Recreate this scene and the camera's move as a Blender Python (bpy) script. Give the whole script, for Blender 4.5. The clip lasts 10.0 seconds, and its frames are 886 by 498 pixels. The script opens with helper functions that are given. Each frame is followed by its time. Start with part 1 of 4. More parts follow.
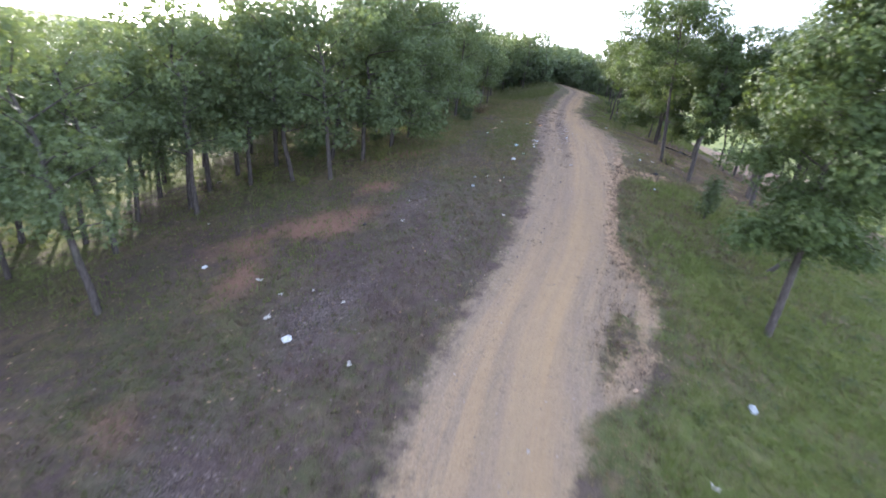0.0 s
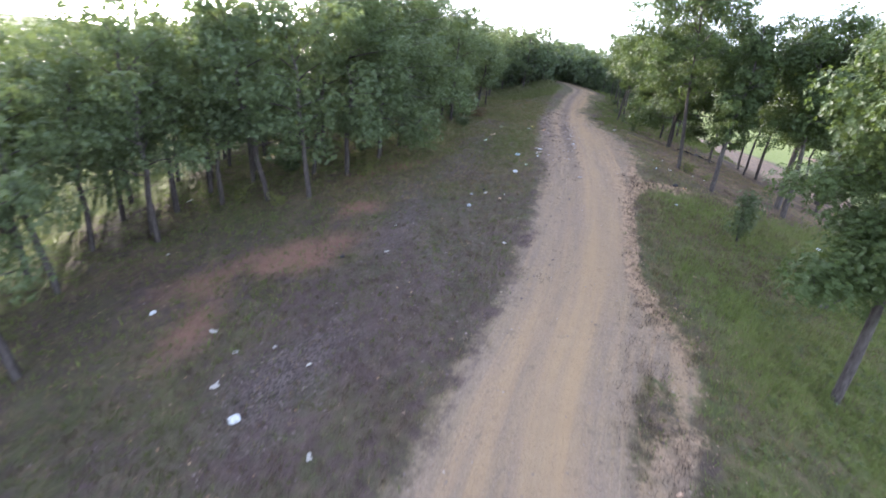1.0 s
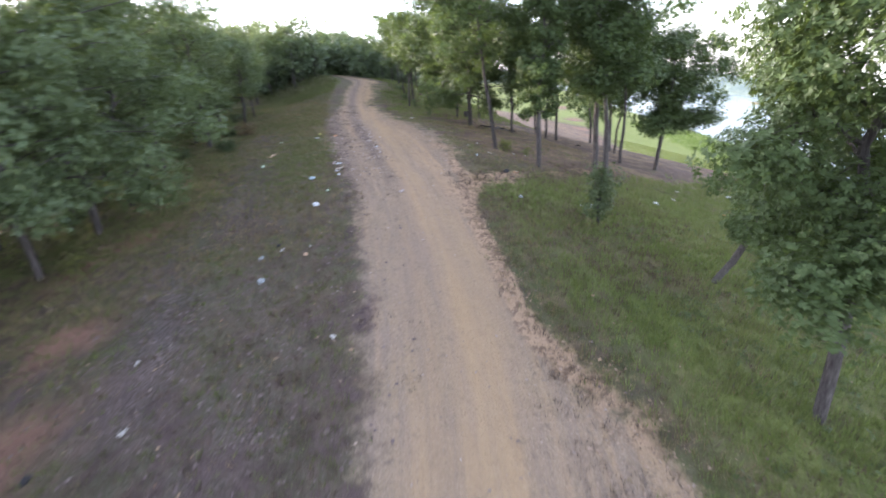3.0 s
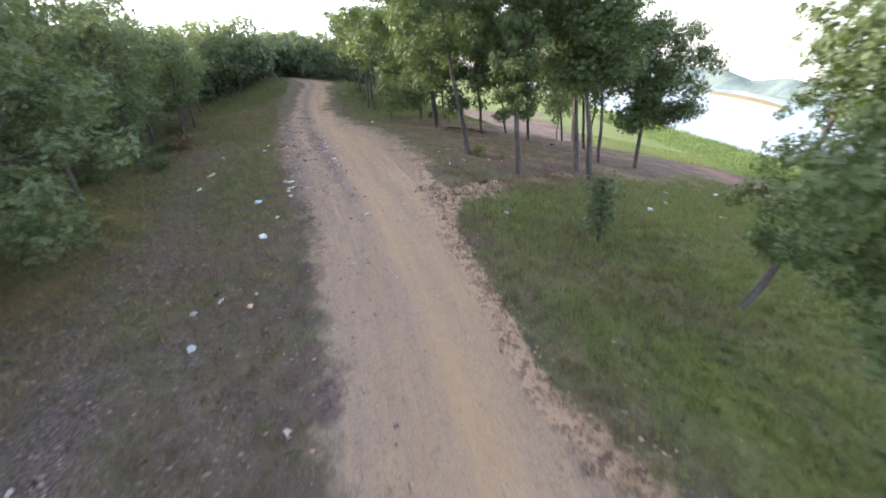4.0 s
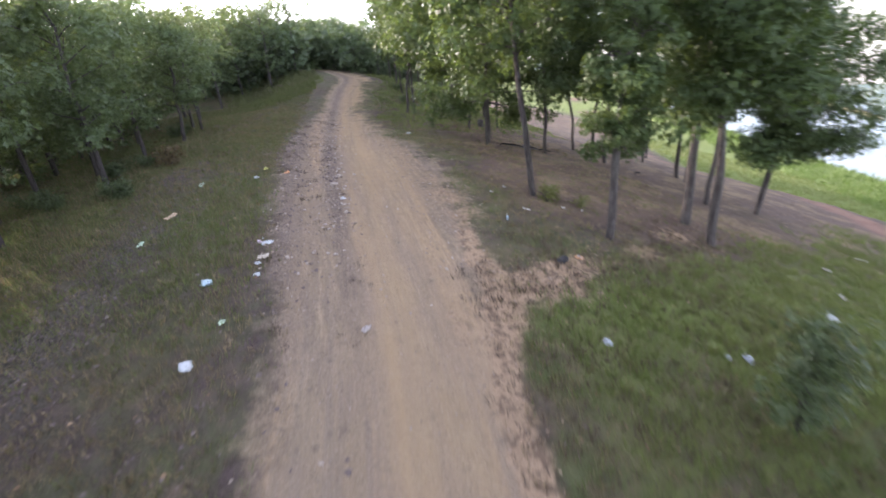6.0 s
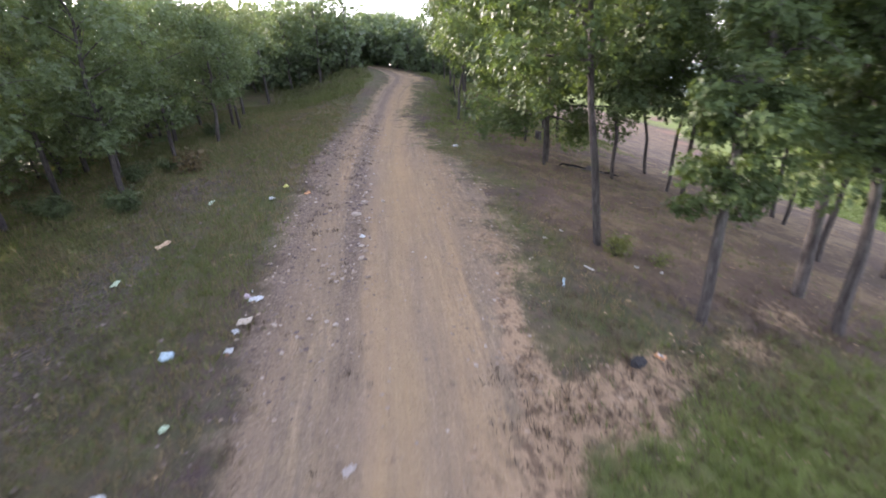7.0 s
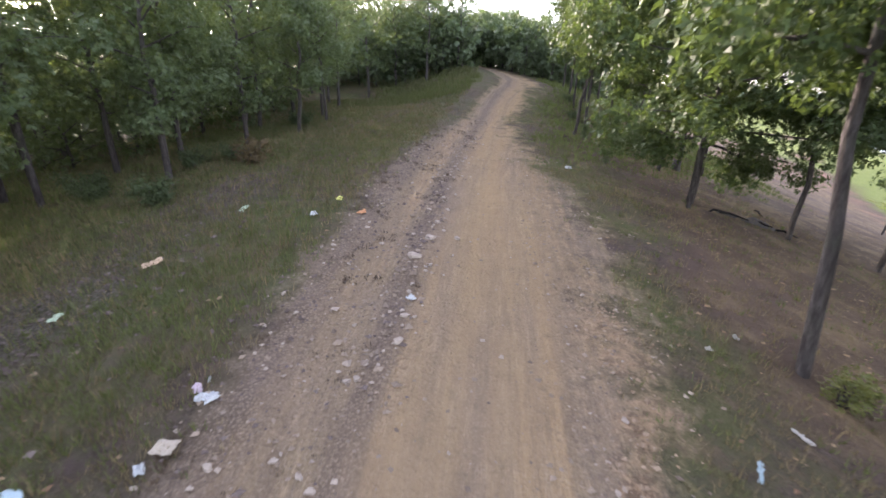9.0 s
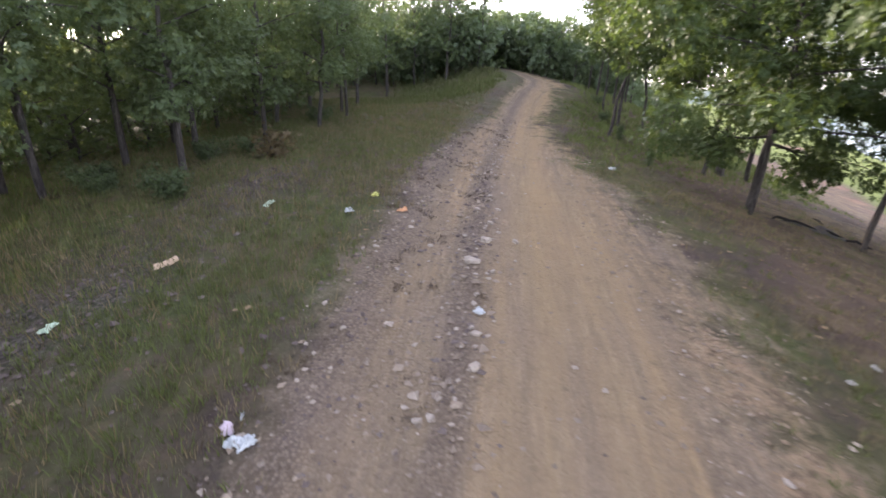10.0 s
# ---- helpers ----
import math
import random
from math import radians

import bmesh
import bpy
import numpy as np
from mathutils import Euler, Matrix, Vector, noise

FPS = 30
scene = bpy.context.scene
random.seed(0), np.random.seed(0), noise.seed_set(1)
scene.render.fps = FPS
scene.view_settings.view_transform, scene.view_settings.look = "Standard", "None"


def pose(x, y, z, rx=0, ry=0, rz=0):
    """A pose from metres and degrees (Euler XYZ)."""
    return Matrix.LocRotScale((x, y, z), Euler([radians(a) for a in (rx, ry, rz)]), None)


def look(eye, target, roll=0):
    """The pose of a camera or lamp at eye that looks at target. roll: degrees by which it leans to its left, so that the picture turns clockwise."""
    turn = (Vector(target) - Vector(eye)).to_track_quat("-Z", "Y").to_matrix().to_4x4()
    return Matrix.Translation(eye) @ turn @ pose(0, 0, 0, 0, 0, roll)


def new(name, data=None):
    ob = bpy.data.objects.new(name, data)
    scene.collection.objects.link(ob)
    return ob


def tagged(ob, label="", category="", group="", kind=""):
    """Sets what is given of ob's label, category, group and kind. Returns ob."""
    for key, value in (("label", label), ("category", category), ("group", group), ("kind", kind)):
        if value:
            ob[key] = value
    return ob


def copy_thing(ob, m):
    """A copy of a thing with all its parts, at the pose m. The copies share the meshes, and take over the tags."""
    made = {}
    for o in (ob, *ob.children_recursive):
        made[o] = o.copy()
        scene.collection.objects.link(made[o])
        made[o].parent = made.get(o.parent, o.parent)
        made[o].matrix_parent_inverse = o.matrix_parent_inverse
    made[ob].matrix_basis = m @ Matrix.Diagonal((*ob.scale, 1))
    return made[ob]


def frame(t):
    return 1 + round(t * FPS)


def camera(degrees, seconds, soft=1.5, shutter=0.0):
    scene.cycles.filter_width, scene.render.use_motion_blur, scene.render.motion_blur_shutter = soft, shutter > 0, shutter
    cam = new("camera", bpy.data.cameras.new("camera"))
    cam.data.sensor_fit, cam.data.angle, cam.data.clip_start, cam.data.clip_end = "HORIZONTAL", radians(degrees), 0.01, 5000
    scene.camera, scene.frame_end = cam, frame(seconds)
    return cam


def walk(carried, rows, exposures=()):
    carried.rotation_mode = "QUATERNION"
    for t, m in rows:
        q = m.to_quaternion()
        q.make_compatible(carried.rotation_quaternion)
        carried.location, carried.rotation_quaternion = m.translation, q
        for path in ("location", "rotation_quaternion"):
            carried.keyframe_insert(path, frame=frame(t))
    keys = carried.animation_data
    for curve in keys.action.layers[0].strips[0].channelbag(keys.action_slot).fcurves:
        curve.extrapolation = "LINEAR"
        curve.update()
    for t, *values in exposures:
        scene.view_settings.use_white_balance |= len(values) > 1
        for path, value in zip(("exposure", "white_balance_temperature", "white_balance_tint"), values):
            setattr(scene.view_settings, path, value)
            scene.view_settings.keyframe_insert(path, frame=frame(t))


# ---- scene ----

# ======== brightness ========
EXPOSURE, SKY = 2.92, 0.15

# ======== camera and its way ========
cam = camera(90.0, 10.0, soft=1.6, shutter=0.8)
ROWS = [
    (0, 0.009, -0.053, 4.760, 69.30, -5.72, 0.14),
    (0.5, 0.063, 0.915, 4.850, 69.12, -5.61, 0.47),
    (1, 0.261, 1.841, 4.973, 69.01, -4.69, 0.12),
    (1.5, 0.382, 2.792, 5.055, 69.07, -2.77, -5.20),
    (2, 0.645, 3.910, 4.939, 69.41, -0.24, -13.70),
    (2.5, 0.856, 4.797, 4.906, 69.25, 1.86, -19.88),
    (3, 1.101, 5.662, 4.947, 68.67, 4.10, -26.62),
    (4.5, 2.106, 8.033, 4.989, 67.91, 5.74, -32.00),
    (5, 2.605, 9.013, 4.999, 67.82, 5.73, -31.57),
    (6.5, 4.166, 11.590, 5.422, 67.45, 3.09, -21.68),
    (7, 4.596, 12.411, 5.517, 67.41, 2.29, -18.40),
    (7.5, 4.956, 13.143, 5.556, 67.44, 1.48, -15.33),
    (8, 5.118, 14.000, 5.409, 68.12, -0.52, -8.52),
    (8.5, 5.301, 14.544, 5.366, 68.03, -1.92, -3.82),
    (9, 5.294, 14.950, 5.237, 68.35, -1.77, -4.52),
    (9.5, 5.058, 15.332, 5.042, 68.79, -2.14, -4.23),
    (10, 4.749, 15.727, 4.896, 69.11, -2.64, -3.69),
]
walk(cam, [(t, pose(x, y, z, rx, ry, rz)) for t, x, y, z, rx, ry, rz in ROWS], exposures=[(0, EXPOSURE, 5600, 20), (3.0, EXPOSURE + 0.04, 5850, 21), (4.5, EXPOSURE - 0.04, 5980, 20), (6.5, EXPOSURE, 6020, 24), (10, EXPOSURE - 0.04, 6250, 22)])

# ======== sky and sun ========
SUN_AZ, SUN_EL = -33.0, 15.0   # degrees: azimuth from +y towards +x, elevation
world = bpy.data.worlds.new("sky")
scene.world = world
world.use_nodes = True
wn = world.node_tree.nodes
wn.clear()
w_out = wn.new("ShaderNodeOutputWorld")
w_bg = wn.new("ShaderNodeBackground")
w_sky = wn.new("ShaderNodeTexSky")
w_sky.sky_type = "NISHITA"
w_sky.sun_disc = False
w_sky.sun_elevation = radians(SUN_EL)
w_sky.sun_rotation = radians(SUN_AZ)
w_sky.air_density, w_sky.dust_density, w_sky.ozone_density = 1.0, 1.6, 1.0
w_co = wn.new("ShaderNodeTexCoord")
w_max = wn.new("ShaderNodeVectorMath")
w_max.operation = "MAXIMUM"
w_max.inputs[1].default_value = (-2, -2, 0.02)
w_pale = wn.new("ShaderNodeHueSaturation")   # a hazy, pale sky
w_pale.inputs["Saturation"].default_value = 0.42
w_bg.inputs["Strength"].default_value = SKY
wl = world.node_tree.links
wl.new(w_co.outputs["Generated"], w_max.inputs[0])
wl.new(w_max.outputs[0], w_sky.inputs["Vector"])
wl.new(w_sky.outputs[0], w_pale.inputs["Color"])
wl.new(w_pale.outputs[0], w_bg.inputs["Color"])
wl.new(w_bg.outputs[0], w_out.inputs["Surface"])
sun_data = bpy.data.lights.new("sun", "SUN")
sun_data.energy, sun_data.angle, sun_data.color = 2.3, radians(0.6), (1.0, 0.86, 0.66)
sun = new("sun", sun_data)
sun_way = Vector((math.sin(radians(SUN_AZ)) * math.cos(radians(SUN_EL)), math.cos(radians(SUN_AZ)) * math.cos(radians(SUN_EL)), math.sin(radians(SUN_EL))))
sun.matrix_basis = look(sun_way * 60, (0, 0, 0))


# ======== materials ========
class Mat:
    """A small helper to wire node materials."""

    def __init__(self, name):
        self.m = bpy.data.materials.new(name)
        self.m.use_nodes = True
        self.n, self.l = self.m.node_tree.nodes, self.m.node_tree.links
        self.n.clear()
        self.out = self.n.new("ShaderNodeOutputMaterial")
        self.co = self.n.new("ShaderNodeTexCoord")

    def put(self, socket, value):
        if hasattr(value, "is_linked"):
            self.l.new(value, socket)
        elif isinstance(value, tuple) and len(value) == 3 and socket.type == "RGBA":
            socket.default_value = (*value, 1)
        else:
            socket.default_value = value

    def noise(self, scale, detail=4.0, rough=0.55, at=None, stretch=None):
        t = self.n.new("ShaderNodeTexNoise")
        t.inputs["Scale"].default_value, t.inputs["Detail"].default_value, t.inputs["Roughness"].default_value = scale, detail, rough
        src = at or self.co.outputs["Object"]
        if stretch:
            mp = self.n.new("ShaderNodeMapping")
            mp.inputs["Scale"].default_value = stretch
            self.l.new(src, mp.inputs["Vector"])
            src = mp.outputs[0]
        self.l.new(src, t.inputs["Vector"])
        return t.outputs["Fac"]

    def voronoi(self, scale, feature="F1", out="Distance"):
        t = self.n.new("ShaderNodeTexVoronoi")
        t.feature = feature
        t.inputs["Scale"].default_value = scale
        self.l.new(self.co.outputs["Object"], t.inputs["Vector"])
        return t.outputs[out]

    def ramp(self, fac, *stops):
        r = self.n.new("ShaderNodeValToRGB")
        e = r.color_ramp.elements
        while len(e) < len(stops):
            e.new(0.5)
        for k, (p, c) in zip(e, stops):
            k.position, k.color = p, (*c, 1) if isinstance(c, tuple) else (c, c, c, 1)
        self.l.new(fac, r.inputs[0])
        return r.outputs[0]

    def mix(self, fac, a, b, blend="MIX"):
        x = self.n.new("ShaderNodeMix")
        x.data_type, x.blend_type = "RGBA", blend
        self.put(x.inputs[0], fac), self.put(x.inputs[6], a), self.put(x.inputs[7], b)
        return x.outputs[2]

    def math(self, op, a, b=0.0, clamp=False):
        x = self.n.new("ShaderNodeMath")
        x.operation, x.use_clamp = op, clamp
        self.put(x.inputs[0], a), self.put(x.inputs[1], b)
        return x.outputs[0]

    def island(self):
        return self.n.new("ShaderNodeNewGeometry").outputs["Random Per Island"]

    def object_random(self):
        return self.n.new("ShaderNodeObjectInfo").outputs["Random"]

    def mask(self, name):
        a = self.n.new("ShaderNodeAttribute")
        a.attribute_name = name
        s = self.n.new("ShaderNodeSeparateColor")
        self.l.new(a.outputs["Color"], s.inputs[0])
        return s.outputs[0], s.outputs[1], s.outputs[2], a.outputs["Alpha"]

    def bump(self, height, strength=0.5, distance=0.02):
        b = self.n.new("ShaderNodeBump")
        b.inputs["Strength"].default_value, b.inputs["Distance"].default_value = strength, distance
        self.l.new(height, b.inputs["Height"])
        return b.outputs[0]

    def surface(self, color, rough=0.8, metal=0.0, normal=None, spec=0.3, **more):
        p = self.n.new("ShaderNodeBsdfPrincipled")
        self.put(p.inputs["Base Color"], color), self.put(p.inputs["Roughness"], rough)
        p.inputs["Metallic"].default_value, p.inputs["Specular IOR Level"].default_value = metal, spec
        if normal is not None:
            self.l.new(normal, p.inputs["Normal"])
        for key, value in more.items():
            self.put(p.inputs[key.replace("_", " ")], value)
        return p.outputs[0]

    def done(self, shader):
        self.l.new(shader, self.out.inputs["Surface"])
        return self.m


def leaf_material(name, dark, light, glow, gloss=0.35, thin=0.28, dry=None):
    k = Mat(name)
    tone = k.mix(k.island(), dark, light)
    if dry:   # patches of withered blades
        tone = k.mix(k.ramp(k.noise(0.55, 6.0, 0.65), (0.48, 0.0), (0.64, 0.65)), tone, k.mix(k.island(), tuple(c * 0.45 for c in dry), dry))
    drift = k.noise(0.9, 2.0)
    tone = k.mix(k.math("MULTIPLY", drift, 0.55), tone, tuple(c * 0.55 for c in dark))
    tone = k.mix(k.math("MULTIPLY", k.object_random(), 0.3), tone, light)
    body = k.surface(tone, 0.5, spec=gloss)
    tr = k.n.new("ShaderNodeBsdfTranslucent")
    k.put(tr.inputs["Color"], k.mix(k.island(), glow, tuple(c * 0.7 for c in glow)))
    x = k.n.new("ShaderNodeMixShader")
    x.inputs[0].default_value = thin
    k.l.new(body, x.inputs[1]), k.l.new(tr.outputs[0], x.inputs[2])
    return k.done(x.outputs[0])


def bark_material():
    k = Mat("oak_bark")
    ridges = k.noise(9.0, 6.0, 0.65, stretch=(3.0, 3.0, 0.5))
    patches = k.noise(1.6, 3.0)
    c = k.ramp(ridges, (0.3, (0.024, 0.02, 0.019)), (0.55, (0.075, 0.066, 0.063)), (0.8, (0.15, 0.136, 0.13)))
    c = k.mix(k.ramp(patches, (0.5, 0.0), (0.7, 0.5)), c, (0.11, 0.118, 0.092))
    return k.done(k.surface(c, 0.92, normal=k.bump(ridges, 0.9, 0.04), spec=0.15))


def plain(name, color, rough=0.7, vary=0.25, scale=12.0, spec=0.3, metal=0.0):
    k = Mat(name)
    c = k.mix(k.math("MULTIPLY", k.noise(scale, 4.0), 1.0), tuple(v * (1 - vary) for v in color), tuple(min(1, v * (1 + vary)) for v in color))
    c = k.mix(k.math("MULTIPLY", k.noise(scale * 6, 3.0), 0.3), c, tuple(v * 0.6 for v in color))
    return k.done(k.surface(c, rough, metal, k.bump(k.noise(scale * 3, 4.0), 0.3, 0.01), spec))


def ground_material():
    k = Mat("earth_and_grass")
    road, sand, pale, grass = k.mask("cover_a")
    gravel, red, litter, lush = k.mask("cover_b")
    fine, mid, big = k.noise(38.0, 6.0, 0.7), k.noise(5.5, 5.0, 0.6), k.noise(0.7, 4.0)
    speck = k.voronoi(26.0)
    soil = k.mix(mid, (0.038, 0.028, 0.027), (0.12, 0.088, 0.082))
    soil = k.mix(k.ramp(fine, (0.45, 0.0), (0.75, 0.6)), soil, (0.17, 0.13, 0.115))
    soil = k.mix(k.ramp(k.noise(1.5, 6.0, 0.65), (0.48, 0.0), (0.66, 0.75)), soil, (0.055, 0.042, 0.036))
    turf = k.mix(mid, (0.05, 0.062, 0.026), (0.105, 0.115, 0.048))
    turf = k.mix(k.ramp(big, (0.42, 0.0), (0.68, 0.65)), turf, (0.12, 0.094, 0.056))
    turf = k.mix(k.ramp(k.noise(3.4, 6.0, 0.7), (0.5, 0.0), (0.62, 0.75)), turf, k.mix(fine, (0.1, 0.075, 0.052), (0.19, 0.145, 0.092)))
    turf = k.mix(k.math("MULTIPLY", lush, 0.8), turf, k.mix(k.noise(0.9, 7.0, 0.7), (0.075, 0.105, 0.029), (0.2, 0.245, 0.068)))

    ragged = k.math("SUBTRACT", k.noise(2.6, 9.0, 0.72), 0.5)

    def edge(m, soft=0.5, wob=0.5):
        # a mask whose border is broken up by noise
        w = k.math("ADD", m, k.math("MULTIPLY", ragged, wob * 1.8))
        return k.ramp(w, (0.5 - soft / 2, 0.0), (0.5 + soft / 2, 1.0))

    c = k.mix(edge(grass, 0.6, 1.0), soil, turf)
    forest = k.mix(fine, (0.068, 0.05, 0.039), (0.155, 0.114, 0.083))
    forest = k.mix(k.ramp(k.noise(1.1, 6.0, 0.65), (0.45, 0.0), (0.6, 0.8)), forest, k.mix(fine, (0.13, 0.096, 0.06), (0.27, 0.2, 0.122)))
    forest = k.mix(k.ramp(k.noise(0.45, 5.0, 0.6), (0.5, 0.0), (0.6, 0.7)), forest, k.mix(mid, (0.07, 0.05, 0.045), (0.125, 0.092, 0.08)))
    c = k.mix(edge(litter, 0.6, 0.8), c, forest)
    c = k.mix(edge(red, 0.7, 0.6), c, k.mix(mid, (0.165, 0.092, 0.068), (0.235, 0.145, 0.106)))
    stones = k.ramp(speck, (0.1, (0.175, 0.145, 0.145)), (0.45, (0.115, 0.093, 0.092)), (0.7, (0.055, 0.044, 0.043)))
    c = k.mix(k.math("MULTIPLY", edge(gravel, 0.7, 1.2), 0.75), c, stones)
    lane = k.n.new("ShaderNodeAttribute")
    lane.attribute_name = "lane"
    streak = k.noise(1.0, 6.0, 0.7, at=lane.outputs["Vector"], stretch=(3.6, 0.3, 1.0))
    broad = k.noise(1.0, 4.0, 0.6, at=lane.outputs["Vector"], stretch=(1.9, 0.1, 1.0))
    place = k.n.new("ShaderNodeSeparateXYZ")
    k.l.new(lane.outputs["Vector"], place.inputs[0])
    rough_part = k.ramp(k.math("MULTIPLY", place.outputs[1], 0.04), (0.54, 0.25), (0.7, 1.0))   # the stony stretch begins past 14 m
    scrape = k.noise(1.0, 7.0, 0.75, at=lane.outputs["Vector"], stretch=(11.0, 1.1, 1.0))
    dirt = k.mix(mid, (0.215, 0.163, 0.105), (0.3, 0.23, 0.152))
    dirt = k.mix(k.ramp(streak, (0.46, 0.0), (0.56, 0.8)), dirt, k.mix(fine, (0.17, 0.131, 0.099), (0.262, 0.205, 0.153)))
    dirt = k.mix(k.ramp(broad, (0.5, 0.0), (0.6, 0.7)), dirt, k.mix(mid, (0.3, 0.205, 0.115), (0.38, 0.275, 0.165)))
    dirt = k.mix(k.math("MULTIPLY", rough_part, k.ramp(scrape, (0.5, 0.0), (0.6, 0.75))), dirt, (0.16, 0.12, 0.09))
    dirt = k.mix(k.math("MULTIPLY", rough_part, k.ramp(scrape, (0.34, 0.8), (0.46, 0.0))), dirt, (0.43, 0.325, 0.215))
    across = k.math("ADD", place.outputs[0], k.math("MULTIPLY", k.math("SUBTRACT", k.noise(1.2, 5.0, 0.65), 0.5), 0.5))

    def band(at, wide):
        # a strip along the lane, at a distance from its middle
        off = k.math("DIVIDE", k.math("SUBTRACT", across, at), wide)
        return k.math("POWER", 2.718, k.math("MULTIPLY", k.math("MULTIPLY", off, off), -1.0))

    grit = k.mix(k.ramp(k.voronoi(34.0), (0.12, 0.0), (0.5, 1.0)), (0.27, 0.21, 0.168), (0.125, 0.096, 0.077))
    dirt = k.mix(k.math("MULTIPLY", rough_part, k.math("MULTIPLY", band(-1.2, 0.42), 0.85)), dirt, grit)
    dirt = k.mix(k.math("MULTIPLY", rough_part, k.math("MULTIPLY", band(-0.28, 0.17), 0.75)), dirt, grit)
    dirt = k.mix(k.math("MULTIPLY", rough_part, k.math("MULTIPLY", band(0.75, 0.2), k.ramp(streak, (0.42, 0.1), (0.6, 0.65)))), dirt, (0.18, 0.137, 0.105))
    dirt = k.mix(k.math("MULTIPLY", rough_part, k.math("MULTIPLY", band(1.7, 0.5), k.ramp(k.noise(9.0, 5.0, 0.7), (0.44, 0.0), (0.6, 0.8)))), dirt, (0.13, 0.1, 0.08))
    dirt = k.mix(k.math("MULTIPLY", band(0.0, 0.2), k.ramp(streak, (0.4, 0.15), (0.58, 0.55))), dirt, (0.21, 0.158, 0.124))
    dirt = k.mix(k.ramp(k.noise(1.3, 5.0, 0.6), (0.45, 0.0), (0.7, 0.5)), dirt, (0.22, 0.17, 0.138))
    dirt = k.mix(k.ramp(fine, (0.5, 0.0), (0.72, 0.5)), dirt, (0.4, 0.325, 0.26))
    dirt = k.mix(k.ramp(k.noise(21.0, 5.0, 0.7), (0.52, 0.0), (0.68, 0.6)), dirt, (0.13, 0.1, 0.082))
    dirt = k.mix(k.ramp(k.noise(6.5, 4.0, 0.6), (0.6, 0.0), (0.7, 0.5)), dirt, (0.12, 0.095, 0.078))
    dirt = k.mix(k.math("MULTIPLY", edge(sand, 0.9, 0.5), k.ramp(broad, (0.35, 0.25), (0.6, 0.9))), dirt, k.mix(mid, (0.28, 0.193, 0.109), (0.36, 0.263, 0.158)))
    c = k.mix(edge(road, 0.5, 1.1), c, dirt)
    c = k.mix(k.math("MULTIPLY", road, k.math("MULTIPLY", edge(gravel, 0.6, 1.1), 0.4)), c, stones)
    crust = k.mix(fine, (0.22, 0.148, 0.095), (0.43, 0.315, 0.21))
    crust = k.mix(k.ramp(k.noise(7.5, 5.0, 0.65), (0.5, 0.0), (0.58, 0.85)), crust, (0.14, 0.098, 0.068))
    c = k.mix(edge(pale, 0.4, 1.0), c, crust)
    relief = k.math("ADD", k.math("MULTIPLY", fine, 0.5), k.math("ADD", mid, k.math("MULTIPLY", speck, 0.35)))
    return k.done(k.surface(c, 0.95, normal=k.bump(relief, 0.9, 0.07), spec=0.1))


def water_material():
    k = Mat("lake_water")
    waves = k.noise(1.4, 4.0, 0.6, stretch=(1.0, 2.6, 1.0))
    return k.done(k.surface((0.09, 0.13, 0.15), 0.12, normal=k.bump(waves, 0.35, 0.25), spec=0.5))


def litter_material(name, color, shine=0.35):
    k = Mat(name)
    dirt = k.ramp(k.noise(9.0, 5.0), (0.5, 0.0), (0.75, 0.55))
    c = k.mix(dirt, color, tuple(v * 0.55 for v in color))
    return k.done(k.surface(c, shine, normal=k.bump(k.noise(16.0, 3.0), 0.5, 0.01), spec=0.4))


M_GROUND, M_WATER, M_BARK = ground_material(), water_material(), bark_material()
M_LEAF = leaf_material("oak_leaf", (0.028, 0.047, 0.019), (0.078, 0.112, 0.042), (0.17, 0.24, 0.045), 0.17, 0.23)
# same oak leaf, lighter and bluer: the veil of haze over the wood, in colour
M_LEAF_WOOD_HAZE = leaf_material("hazed_wood_oak_leaf", (0.042, 0.07, 0.034), (0.118, 0.158, 0.074), (0.21, 0.27, 0.06), 0.3, 0.3)
# distance haze mixed into the leaf colour of the trees round the bend
M_LEAF_FAR_HAZE = leaf_material("hazed_far_oak_leaf", (0.06, 0.09, 0.05), (0.13, 0.175, 0.09), (0.18, 0.25, 0.07))
M_SHRUB = leaf_material("shrub_leaf", (0.036, 0.055, 0.024), (0.08, 0.11, 0.045), (0.14, 0.2, 0.05))
M_YOUNG = leaf_material("yellowing_leaf", (0.08, 0.098, 0.03), (0.165, 0.17, 0.048), (0.22, 0.23, 0.05))
M_RUST = leaf_material("rusty_leaf", (0.085, 0.065, 0.03), (0.15, 0.11, 0.05), (0.16, 0.11, 0.04))
M_GRASS = leaf_material("grass_blade", (0.054, 0.068, 0.024), (0.148, 0.165, 0.056), (0.16, 0.2, 0.05), dry=(0.17, 0.14, 0.085))
M_LUSH = leaf_material("lush_grass_blade", (0.068, 0.091, 0.029), (0.185, 0.21, 0.06), (0.18, 0.245, 0.05), dry=(0.24, 0.185, 0.1))
M_REED = leaf_material("reed_blade", (0.05, 0.085, 0.022), (0.13, 0.19, 0.045), (0.2, 0.3, 0.05))
M_BROWN = leaf_material("brown_grass_blade", (0.05, 0.036, 0.03), (0.17, 0.125, 0.095), (0.12, 0.09, 0.05))
M_DRY = leaf_material("dry_grass_blade", (0.15, 0.115, 0.06), (0.3, 0.23, 0.13), (0.22, 0.18, 0.08))


